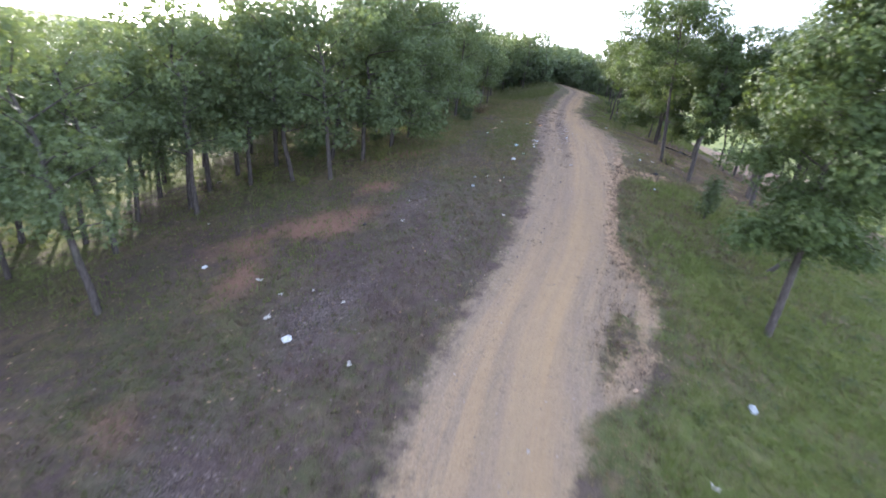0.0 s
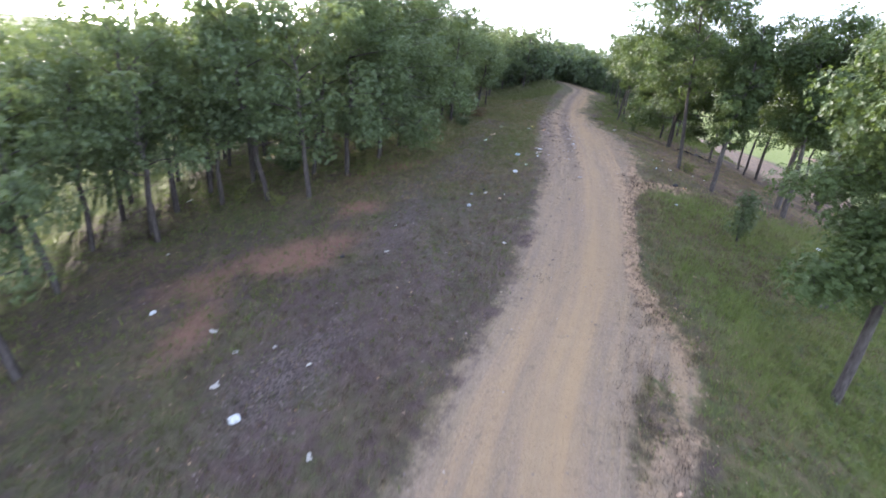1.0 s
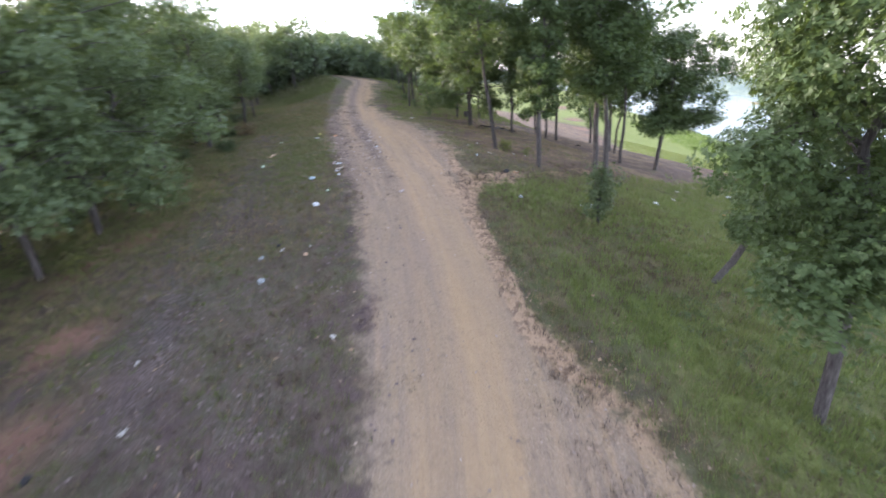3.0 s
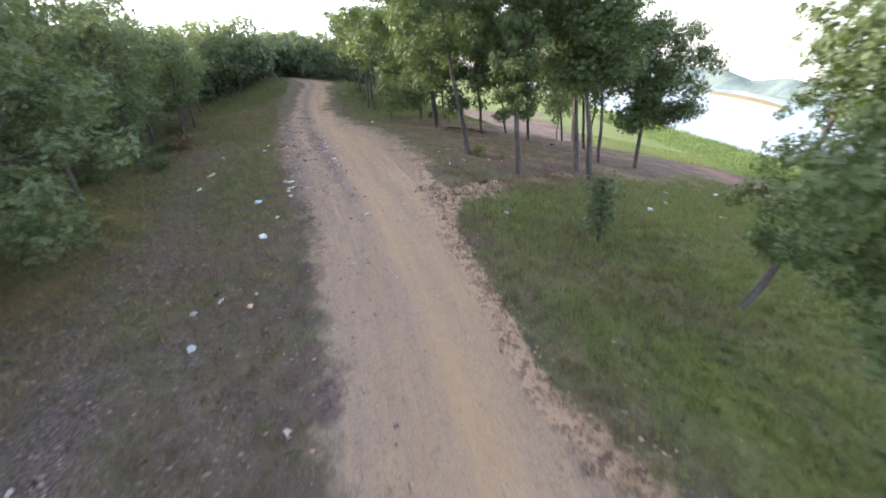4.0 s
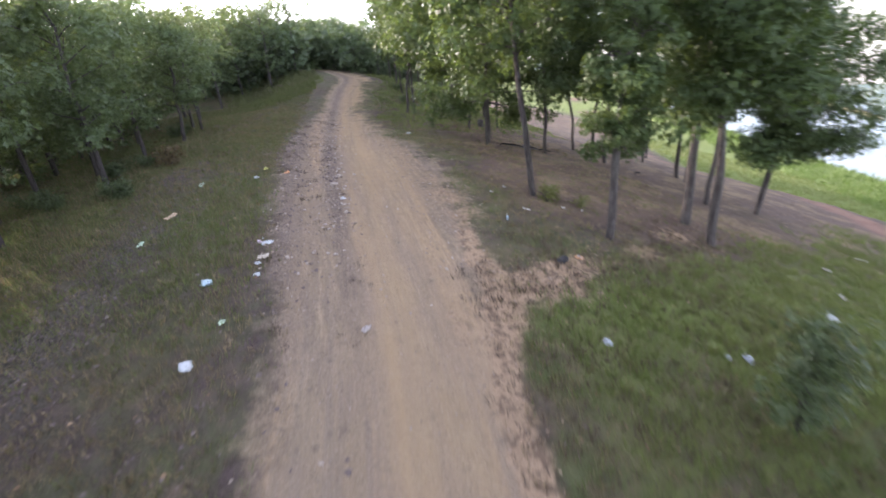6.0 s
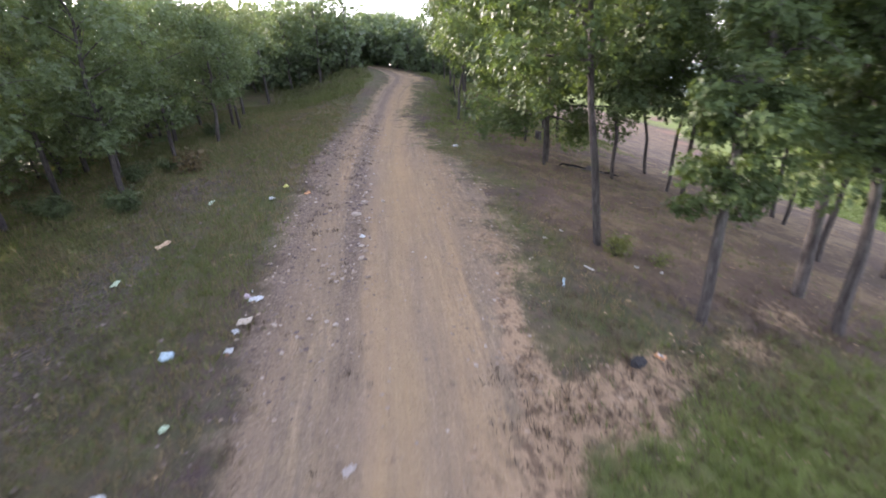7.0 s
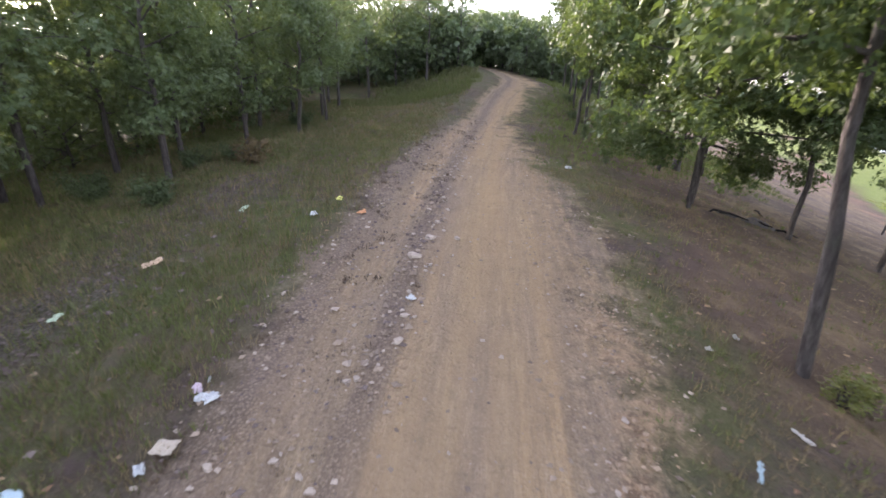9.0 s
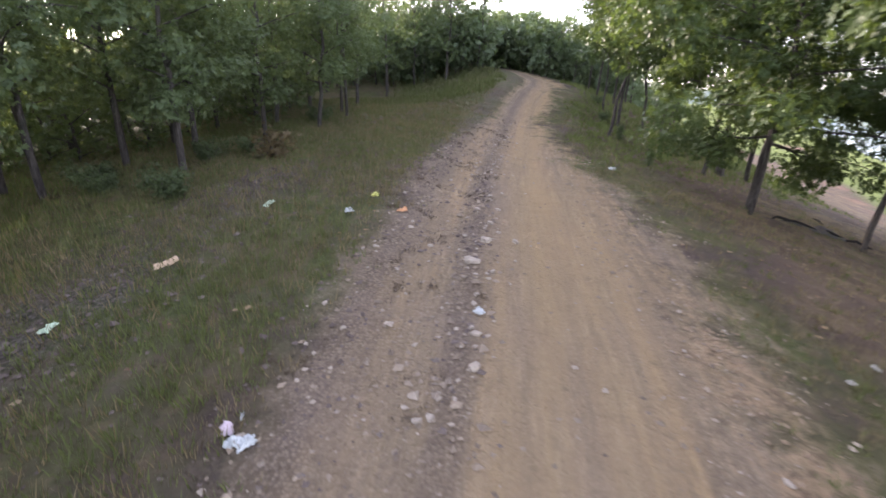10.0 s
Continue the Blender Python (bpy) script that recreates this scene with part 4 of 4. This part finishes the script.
blades("verge_grass", "half-dry grass along the wood", 74, 42000, (-3, 16, 8, 36), lambda x, y: step(-1.35, -1.85, x - road_x(y)) * (1 - 0.8 * covers(x, y)[1][0]) * (0.6 + 0.45 * wave(x, y, 0.6)), 0.1, M_GRASS, 6, 0.006, 0.08)
blades("straw_grass", "straw-coloured grass stems in the verge", 79, 22000, (-3, 14, 8, 36), lambda x, y: step(-1.3, -1.7, x - road_x(y)) * (0.6 - 0.45 * wave(x, y, 0.6)), 0.13, M_DRY, 5, 0.005, 0.08)
blades("wood_grass", "green grass on the floor of the wood", 75, 14000, (-16, 8, 0, 30), lambda x, y: step(-4.5, -6.5, x - road_x(y)) * (0.6 + 0.5 * wave(x, y, 0.8)), 0.13, M_LUSH, 5, 0.01, 0.12)
blades("far_grass", "grass under the trees beside the far track", 76, 16000, (7, 25.5, 18, 39), lambda x, y: step(1.3, 2.2, x - road_x(y) + 0.5 * wave(x, y, 1.1)) * step(24.5, 28.5, y - 0.25 * (x - 10)) * 0.85, 0.13, M_LUSH, 5, 0.011, 0.1)
blades("far_verge_grass", "rough grass on the far verge of the track", 89, 5000, (3, 33, 11, 41), lambda x, y: step(-1.4, -1.9, x - road_x(y)) * step(-7, -5, x - road_x(y)) * (0.75 + 0.3 * wave(x, y, 0.5)), 0.2, M_GRASS, 6, 0.016, 0.12)
blades("track_weeds", "small dark weeds on the stony side of the track", 80, 9000, (1.5, 9, 9, 29), lambda x, y: (step(-1.6, -1.3, x - road_x(y)) * step(0.1, -0.3, x - road_x(y)) * (0.35 + 0.65 * step(14, 17, y)) + 0.5 * np.exp(-((x - road_x(y) + 1.3) / 0.25) ** 2)) * step(0.15, 0.5, wave(x, y, 3.3)), 0.04, M_BROWN, 12, 0.008, 0.06)
blades("reeds", "tall green reeds along the lake shore", 77, 22000, (36, -5, 110, 90), lambda x, y: step(-16, -12, x - (64.7 + 0.69 * (y - 24.8))) * step(1, -1, x - (64.7 + 0.69 * (y - 24.8))), 0.55, M_REED, 6, 0.05, 0.6)
blades("shore_grass", "green grass sloping to the lake", 78, 26000, (19, 4, 62, 60), lambda x, y: 0.9 * step(22.5, 25.5, x - 0.78 * (y - 16)) + 0.15 * step(20, 17, x - 0.78 * (y - 16)) * step(16.5, 14.5, y), 0.2, M_LUSH, 5, 0.035, 0.25)


blades("meadow_straw", "withered brown grass between the green of the meadow", 90, 26000, (3, 3, 14, 17), lambda x, y: step(0.9, 1.6, x - road_x(y)) * step(8.5, 4.5, x - road_x(y)) * step(16.4, 15.4, meadow(x, y)) * (0.42 + 0.14 * step(9, 11, y) + 0.45 * wave(x + 4, y, 1.1) + 0.3 * wave(x, y, 3.4)) * (1 - 0.6 * step(11, 9, y) * step(2.4, 3.2, x - road_x(y))), 0.11, M_BROWN, 5, 0.006, 0.08)


def weeds():
    """Broad-leaved weeds in the lush grass."""
    g, x, y = scatter(86, 2200, (4, 2.5, 13, 12), lambda x, y: step(2.4, 4.0, x - road_x(y)) * (0.35 + 0.55 * wave(x, y, 1.1)))
    spots = np.stack([x, y, ground_z(x, y) + 0.05], 1)
    v, f = leaves(g, spots, g.uniform(0.05, 0.12, len(x)), len(x) * 7, 0.032, 0.7, 4, False)
    return tagged(link("weeds", v.tolist(), f.tolist(), M_SHRUB), "broad-leaved green weeds in the lush grass", "weeds", kind="stuff")


weeds()


def chunks(name, label, category, seed, count, box, chance, size, material, flat=0.6):
    """Loose stones or clods: uneven eight-faced lumps, half sunk in the ground."""
    g, x, y = scatter(seed, count, box, chance)
    n = len(x)
    z = ground_z(x, y)
    s = size * (0.45 + 1.3 * g.random(n) ** 2.5)
    base = np.array([(1, 0, 0), (0, 1, 0), (-1, 0, 0), (0, -1, 0), (0, 0, 1), (0, 0, -1)], float)
    V = base[None] * (0.7 + 0.6 * g.random((n, 6, 1))) + g.normal(size=(n, 6, 3)) * 0.18
    V[:, :, 2] *= flat
    a = g.uniform(0, 6.28, n)[:, None]
    V = np.stack([V[:, :, 0] * np.cos(a) - V[:, :, 1] * np.sin(a), V[:, :, 0] * np.sin(a) + V[:, :, 1] * np.cos(a), V[:, :, 2]], 2)
    V = V * s[:, None, None] + np.stack([x, y, z + s * flat * 0.25], 1)[:, None]
    tri = np.array([(0, 1, 4), (1, 2, 4), (2, 3, 4), (3, 0, 4), (1, 0, 5), (2, 1, 5), (3, 2, 5), (0, 3, 5)])
    F = (tri[None] + 6 * np.arange(n)[:, None, None]).reshape(-1, 3)
    return tagged(link(name, V.reshape(-1, 3).tolist(), F.tolist(), material), label, category, kind="stuff")


def stone_material(name, tones):
    k = Mat(name)
    c = k.ramp(k.island(), *[(i / (len(tones) - 1), t) for i, t in enumerate(tones)])
    c = k.mix(k.math("MULTIPLY", k.noise(30.0, 4.0), 0.5), c, (0.16, 0.13, 0.11))
    return k.done(k.surface(c, 0.92, normal=k.bump(k.noise(60.0, 3.0), 0.4, 0.01), spec=0.15))


M_GRAVEL = stone_material("gravel", [(0.062, 0.046, 0.044), (0.11, 0.084, 0.08), (0.155, 0.122, 0.115), (0.095, 0.072, 0.067), (0.21, 0.172, 0.158)])
M_CLOD = stone_material("dry_clods", [(0.2, 0.138, 0.09), (0.29, 0.21, 0.145), (0.37, 0.28, 0.2)])
M_FALLEN = stone_material("fallen_leaves", [(0.14, 0.08, 0.05), (0.26, 0.16, 0.09), (0.34, 0.24, 0.14), (0.2, 0.15, 0.11)])
M_PEBBLE = stone_material("pebbles", [(0.15, 0.113, 0.088), (0.24, 0.187, 0.145), (0.34, 0.27, 0.21), (0.19, 0.148, 0.12), (0.44, 0.37, 0.31)])
chunks("gravel", "windrow of purplish grey gravel in the grass", "gravel", 81, 70000, (-7, 2.5, 6, 27), lambda x, y: covers(x, y)[1][0] * 0.95 + 0.02 * (1 - covers(x, y)[0][0]), 0.021, M_GRAVEL)
chunks("pebbles", "pebbles lying loose on the dirt track", "pebbles", 82, 70000, (-2, 3, 11, 30), lambda x, y: covers(x, y)[0][0] * (0.07 + 0.5 * step(14, 18, y) * (step(0.2, -0.4, x - road_x(y)) + 0.9 * step(0.9, 1.5, x - road_x(y)))), 0.017, M_PEBBLE)
chunks("track_stones", "small pale stones strewn along the middle of the track", "stones", 85, 16000, (2.5, 14.5, 10, 30), lambda x, y: step(15.5, 18, y) * (0.75 * np.exp(-((x - road_x(y) + 0.25 + 0.1 * wave(x, y, 2.0)) / 0.17) ** 2) * step(-0.4, 0.3, wave(x, y, 1.7)) + 0.1 * step(-1.7, -1.4, x - road_x(y)) * step(-0.2, -0.5, x - road_x(y)) * step(-0.3, 0.3, wave(x + 3, y, 2.4))), 0.032, M_PEBBLE, 0.65)
chunks("clods", "crumbled pale clods along the track's eroded edge", "earth", 83, 60000, (2.5, 5, 9, 19), lambda x, y: covers(x, y)[0][2] * 0.9 * (0.5 + 0.5 * wave(x, y, 1.8)), 0.016, M_CLOD, 0.7)
chunks("fallen_leaves", "dead brown leaves on the trodden earth", "leaves", 84, 30000, (-8, 3, 19, 30), lambda x, y: (covers(x, y)[1][2] * 0.7 + 0.1) * (1 - covers(x, y)[0][0]), 0.022, M_FALLEN, 0.25)


def make_stone(seed, w, label="pale angular stone half sunk in the track"):
    bm = bmesh.new()
    bmesh.ops.create_icosphere(bm, subdivisions=2, radius=1)
    for v in bm.verts:
        c = v.co.copy()
        k = 1 + 0.8 * noise.noise(c * 1.1 + Vector((seed * 5.3, 0, 0))) + 0.25 * noise.noise(c * 2.6 + Vector((0, seed, 0)))
        k = min(k, 1.15)
        v.co = Vector((c.x * k * 0.5 * w, c.y * k * 0.34 * w, min(c.z * k, 0.7) * 0.3 * w))
    return tagged(part("stone", bm, M_STONE), label, "stone", "stones in the middle of the track")


stones = [make_stone(s, w) for s, w in ((1, 0.15), (2, 0.11), (3, 0.17))]
STONE_RNG = np.random.default_rng(9)
STONES = [(5.62, 20.43), (5.99, 20.55), (5.41, 19.95), (5.37, 19.31), (4.61, 17.12), (4.42, 17.24), (4.9, 17.94), (4.82, 17.94), (5.33, 19.2), (5.75, 20.96), (5.49, 20.23), (5.66, 21.48), (5.92, 22.08), (5.53, 19.72), (5.29, 18.73), (6.04, 22.55), (6.21, 23.25), (5.23, 18.35), (5.82, 20.74), (5.4, 20.6), (6.98, 17.51), (4.7, 17.01), (4.1, 16.72), (5.95, 21.54), (6.33, 24.1)]
STONES += [(float(road_x(y)) - 0.25 + STONE_RNG.normal() * 0.2, y) for y in STONE_RNG.uniform(18, 27, 60)] + [(float(road_x(y)) - STONE_RNG.uniform(0.6, 1.5), y) for y in STONE_RNG.uniform(15.5, 27, 45)] + [(float(road_x(y)) + STONE_RNG.uniform(0.9, 2.4), y) for y in STONE_RNG.uniform(15.5, 24, 24)]
for n, (x, y) in enumerate(STONES):
    if n > 24:
        x, y = float(x), float(y)
    m = pose(x, y, float(ground_z(x, y)) + 0.006, 6 * math.sin(n * 3), 5 * math.cos(n * 5), n * 77)
    if n < 3:
        stones[n].matrix_basis = m
    else:
        copy_thing(stones[n % 3], m @ Matrix.Diagonal(((0.4 if n < 25 else 0.2 if n < 130 else 0.12) + 0.25 * ((n * 7) % 5) / 4,) * 3 + (1,)))

# ======== litter ========
M_WHITE = litter_material("white_plastic", (0.46, 0.48, 0.5))
M_BLUE = litter_material("pale_blue_plastic", (0.36, 0.47, 0.54))
M_PAPER = litter_material("dirty_paper", (0.4, 0.385, 0.36), 0.85)
M_FADED = litter_material("trodden_paper", (0.36, 0.32, 0.3), 0.9)
M_CARD = litter_material("faded_cardboard", (0.4, 0.35, 0.29), 0.9)
M_ORANGE = litter_material("orange_wrapper", (0.6, 0.32, 0.17))
M_YELLOW = litter_material("yellow_plastic", (0.6, 0.6, 0.16))
M_PINK = litter_material("pink_wrapper", (0.48, 0.39, 0.45))
M_BLACK = litter_material("black_rag", (0.02, 0.02, 0.022), 0.8)
M_TAN = litter_material("tan_paper", (0.55, 0.4, 0.28), 0.85)
M_FILM = litter_material("faded_film", (0.27, 0.3, 0.32))
M_GREEN = litter_material("pale_green_plastic", (0.45, 0.55, 0.42))
LITTER = "litter along the track"


def rest(ob, x, y, turn, lift=0.0):
    e = 0.12
    sx, sy = float(ground_z(x + e, y) - ground_z(x - e, y)) / (2 * e), float(ground_z(x, y + e) - ground_z(x, y - e)) / (2 * e)
    up = Vector((-sx, -sy, 1)).normalized()
    ob.matrix_basis = Matrix.Translation((x, y, float(ground_z(x, y)) + lift)) @ Vector((0, 0, 1)).rotation_difference(up).to_matrix().to_4x4() @ pose(0, 0, 0, 0, 0, turn)
    return ob


def plastic_bag(seed, x, y, w, material, label, turn=0.0, tall=0.55):
    """A crumpled bag: a creased body with two knotted handles."""
    w *= 0.47
    bag = tagged(new("plastic_bag"), label, "plastic bag", LITTER)
    bm = bmesh.new()
    bmesh.ops.create_icosphere(bm, subdivisions=3, radius=0.5)
    for v in bm.verts:
        c = v.co.copy()
        k = 1 + 0.3 * noise.noise(c * 3.2 + Vector((seed, 0, 0))) - 0.26 * abs(noise.noise(c * 7.0 + Vector((0, seed, 0)))) + 0.12 * noise.noise(c * 16)
        v.co = Vector((c.x * k * w, c.y * k * w * 0.75, max(c.z, -0.22) * k * w * tall + 0.1 * w))
    part("body", bm, material, bag)
    for s in (-1, 1):
        v, f = [], []
        tube(v, f, [Vector((s * 0.12 * w, 0, 0.25 * w * tall)), Vector((s * 0.26 * w, 0.05 * w, 0.5 * w * tall)), Vector((s * 0.34 * w, 0.02 * w, 0.72 * w * tall))], [0.09 * w, 0.06 * w, 0.02 * w], 6)
        link("handle", [tuple(p) for p in v], f, material, bag)
    return rest(bag, x, y, turn)


def sheet_mesh(seed, w, l, crumple, cells=9, thick=0.004, torn=0.7):
    bm = bmesh.new()
    bmesh.ops.create_grid(bm, x_segments=cells, y_segments=cells, size=0.5)
    for v in bm.verts:
        c = v.co.copy()
        n1, n2 = noise.noise(c * 4 + Vector((seed, 1, 0))), abs(noise.noise(c * 9 + Vector((0, seed, 2))))
        n3 = noise.noise(c * 2.6 + Vector((3, 0, seed)))
        v.co = Vector((c.x * w * (1 + 0.3 * n1 * torn + torn * n3), c.y * l * (1 - 0.4 * n1 * torn + torn * n3), 1.4 * crumple * (abs(n1) + 0.8 * n2) + 0.012))
    bmesh.ops.solidify(bm, geom=bm.faces[:], thickness=thick)
    return bm


def scrap(seed, x, y, w, l, material, label, turn=0.0, crumple=0.06, name="paper_scrap", category="paper"):
    ob = part(name, sheet_mesh(seed, w * 0.54, l * 0.54, crumple * 0.55), material)
    tagged(ob, label, category, LITTER)
    return rest(ob, x, y, turn)


def cardboard(x, y, w, l, turn, material, label):
    """A flattened carton: a panel with a raised folded flap."""
    ob = tagged(new("cardboard_sheet"), label, "cardboard", LITTER)
    part("panel", sheet_mesh(5, w, l, 0.012, 6, 0.008, 0.12), material, ob)
    flap = part("flap", sheet_mesh(8, w * 0.42, l * 0.95, 0.012, 6, 0.008, 0.12), material, ob)
    flap.matrix_basis = pose(w * 0.7, 0, 0.012, 0, -9, 4)
    return rest(ob, x, y, turn)


BAG, PAPER, FILM = "crumpled white plastic bag lying in the grass", "crumpled dirty white paper scrap on the ground", "torn pale plastic film caught in the grass"
for n, (x, y, w, mat, label) in enumerate([
        (-2.48, 7.13, 0.44, M_WHITE, BAG), (-5.5, 10.11, 0.32, M_WHITE, BAG), (2.69, 15.58, 0.38, M_WHITE, "knotted white plastic bag standing in dry grass"),
        (1.3, 14.27, 0.26, M_FILM, BAG), (1.19, 13.4, 0.34, M_FILM, "crumpled pale blue plastic bag in dry grass"), (2.95, 17.04, 0.36, M_BLUE, "crumpled pale blue plastic bag by the track"),
        (8.53, 13.19, 0.32, M_FILM, BAG), (11.19, 13.55, 0.42, M_WHITE, BAG), (16.02, 14.53, 0.5, M_WHITE, BAG), (4.27, 21.81, 0.3, M_YELLOW, "crumpled yellow plastic bag in the verge grass"),
        (3.72, 17.82, 0.22, M_PINK, "pink and white printed wrapper by the track"), (7.74, 15.54, 0.42, M_BLACK, "black crumpled rag on sandy soil"), (-1.76, 11.31, 0.3, M_BLACK, "black crumpled rag on reddish soil"),
        (9.09, 25.01, 0.34, M_WHITE, BAG), (8.29, 13.28, 0.22, M_FILM, "small pale blue plastic bag in green grass"), (7.02, 13.89, 0.26, M_FILM, BAG), (1.68, 14.52, 0.22, M_BLACK, "black crumpled rag in dry grass"), (5.45, 5.72, 0.42, M_FILM, "faded bluish plastic bag in green grass")]):
    plastic_bag(n * 3.7 + 1, x, y, w, mat, label, n * 67)
SCRAPS_VERGE = [
    (-3.78, 9.23, 0.28, 0.16, M_PAPER, PAPER), (-3.08, 7.82, 0.24, 0.18, M_PAPER, PAPER), (-1.18, 6.48, 0.2, 0.12, M_PAPER, PAPER), (-0.75, 11.29, 0.18, 0.12, M_PAPER, PAPER),
    (2.2, 13.98, 0.08, 0.06, M_PAPER, PAPER), (1.73, 4.93, 0.1, 0.08, M_FADED, PAPER), (-2.38, 8.61, 0.12, 0.1, M_PAPER, PAPER), (-1.63, 8.12, 0.14, 0.1, M_PAPER, PAPER),
    (-0.66, 12.49, 0.16, 0.1, M_PAPER, PAPER), (1.92, 11.34, 0.14, 0.1, M_PAPER, PAPER), (-3.08, 8.61, 0.14, 0.12, M_PAPER, PAPER), (1.72, 14.28, 0.2, 0.1, M_PAPER, PAPER),
    (-6.67, 12.74, 0.2, 0.12, M_PAPER, PAPER),
]
SCRAPS_MEADOW = [
    (4.22, 4.46, 0.2, 0.14, M_PAPER, PAPER), (3.63, 5.95, 0.16, 0.1, M_TAN, "brown scrap of paper in the grass"), (2.06, 13.78, 0.14, 0.12, M_TAN, "tan scrap of paper in dry grass"), (15.78, 15.04, 0.5, 0.2, M_PAPER, PAPER),
    (13.24, 12.9, 0.4, 0.2, M_ORANGE, "flat orange wrapper in the meadow"), (12.43, 13.94, 0.3, 0.16, M_PAPER, PAPER), (13.64, 14.75, 0.26, 0.16, M_PAPER, PAPER), (3.1, 16.07, 0.12, 0.1, M_GREEN, "pale green plastic scrap in dry grass"),
    (4.59, 15.16, 0.2, 0.12, M_FADED, "trodden grey paper scrap on the track"),
]
SCRAPS_WOODSIDE = [
    (2.89, 21.53, 0.3, 0.18, M_GREEN, "pale grey-green plastic sheet in the grass"), (4, 21.11, 0.2, 0.16, M_WHITE, FILM), (4.65, 21.3, 0.22, 0.16, M_ORANGE, "faded orange wrapper at the track's edge"), (2.01, 18.88, 0.22, 0.14, M_GREEN, "pale green plastic scrap in the grass"),
    (3.63, 17.17, 0.13, 0.1, M_WHITE, FILM), (3.58, 16.86, 0.13, 0.1, M_WHITE, FILM), (3.85, 17.72, 0.2, 0.15, M_WHITE, "folded white paper at the track's edge"), (3.78, 17.9, 0.08, 0.03, M_WHITE, "small white stick-like scrap on gravel"),
    (-10.65, 21.92, 0.4, 0.3, M_PAPER, PAPER), (-8.31, 17.01, 0.3, 0.2, M_PAPER, PAPER), (3.78, 17.72, 0.13, 0.11, M_WHITE, FILM),
]
SCRAPS_GROVE = [
    (5.36, 19.02, 0.15, 0.12, M_WHITE, "white torn paper among stones on the track"), (8.24, 18.4, 0.12, 0.08, M_PAPER, PAPER), (7.77, 17.07, 0.3, 0.06, M_BLUE, "pale blue plastic strip in sparse grass"),
    (8.42, 17.42, 0.26, 0.06, M_PAPER, PAPER), (9.32, 17.45, 0.1, 0.08, M_PAPER, PAPER), (9.63, 17.25, 0.1, 0.08, M_PAPER, PAPER), (8.69, 18.61, 0.09, 0.07, M_PAPER, PAPER),
]
for n, (x, y, w, l, mat, label) in enumerate(SCRAPS_VERGE + SCRAPS_MEADOW + SCRAPS_WOODSIDE + SCRAPS_GROVE):
    scrap(n * 2.3 + 0.5, x, y, w, l, mat, label, n * 53)
cardboard(3.7, 17.31, 0.12, 0.115, -14, M_CARD, "flattened weathered cardboard with a folded flap")
cardboard(2.35, 19.89, 0.16, 0.14, 30, M_TAN, "torn brown cardboard in the gravel")


def small_box(x, y, w, d, h, turn, material, label):
    """A crushed printed carton with a pale label on its face."""
    ob = tagged(new("carton"), label, "carton", LITTER)
    bm = bmesh.new()
    bmesh.ops.create_cube(bm, size=1)
    for v in bm.verts:
        v.co = Vector((v.co.x * w + 0.015 * math.sin(v.co.y * 9), v.co.y * d, (v.co.z + 0.5) * h * (1 + 0.2 * v.co.x)))
    bmesh.ops.bevel(bm, geom=bm.edges[:], offset=0.006, segments=2, affect="EDGES")
    part("body", bm, material, ob)
    bm = bmesh.new()
    bmesh.ops.create_cube(bm, size=1)
    for v in bm.verts:
        v.co = Vector((v.co.x * w * 0.5, v.co.y * d * 0.6, h * (1 + 0.2 * v.co.x * 0.5) + 0.002 + v.co.z * 0.003))
    part("label", bm, M_PAPER, ob, "pale label")
    return rest(ob, x, y, turn)


small_box(8.13, 15.63, 0.075, 0.11, 0.03, 25, M_ORANGE, "crushed orange carton with a pale label")

# ======== the burnt place and the stump ========
M_CHAR = plain("charred_wood", (0.025, 0.022, 0.022), 0.95, 0.4, 20, 0.1)
M_ASH = plain("ash", (0.11, 0.1, 0.1), 0.98, 0.45, 9, 0.05)


def ash_heap():
    bm = bmesh.new()
    bmesh.ops.create_grid(bm, x_segments=28, y_segments=14, size=1)
    for v in bm.verts:
        r = math.hypot(v.co.x, v.co.y)
        px, py = 12.5 + v.co.x * 0.8, 23.3 - v.co.x * 0.25 + v.co.y * 0.22
        k = max(0.0, 1 - r)
        v.co = Vector((px, py, float(ground_z(px, py)) - 0.02 + 0.09 * k * (1 + 0.8 * noise.noise(Vector((px * 6, py * 6, 0))))))
    return tagged(part("ash_heap", bm, M_ASH, smooth=True), "low dark heap of ash from an old fire", "ash")


ash_heap()
for n, (x, y, turn, l) in enumerate(((12.14, 23.29, -15, 0.6), (12.66, 23.19, -25, 0.5), (11.84, 23.42, 10, 0.45), (13.07, 22.91, -40, 0.4), (14.97, 20.69, 20, 0.4), (13.67, 24.44, 70, 0.5))):
    v, f = [], []
    tube(v, f, [Vector((-l / 2, 0, 0.01)), Vector((-l / 6, 0.04, 0.05)), Vector((l / 5, -0.03, 0.045)), Vector((l / 2, 0.02, 0.03))], [0.02, 0.024, 0.02, 0.01], 7)
    ob = link("charred_branch", [tuple(p) for p in v], f, M_CHAR, smooth=True)
    rest(tagged(ob, "charred black branch lying on bare earth", "branch", "burnt branches"), x, y, turn)


def stump(x, y):
    ob = tagged(new("tree_stump"), "low sawn oak stump under the trees", "stump")
    v, f = [], []
    tube(v, f, [Vector((0, 0, -0.1)), Vector((0, 0, 0.03)), Vector((0.01, 0, 0.12)), Vector((0.02, 0, 0.32))], [0.19, 0.15, 0.12, 0.11], 11)
    link("trunk", [tuple(p) for p in v], f, M_BARK, ob, smooth=True)
    ob.matrix_basis = pose(x, y, foot(x, y))
    return ob


stump(13.1, 27.2)
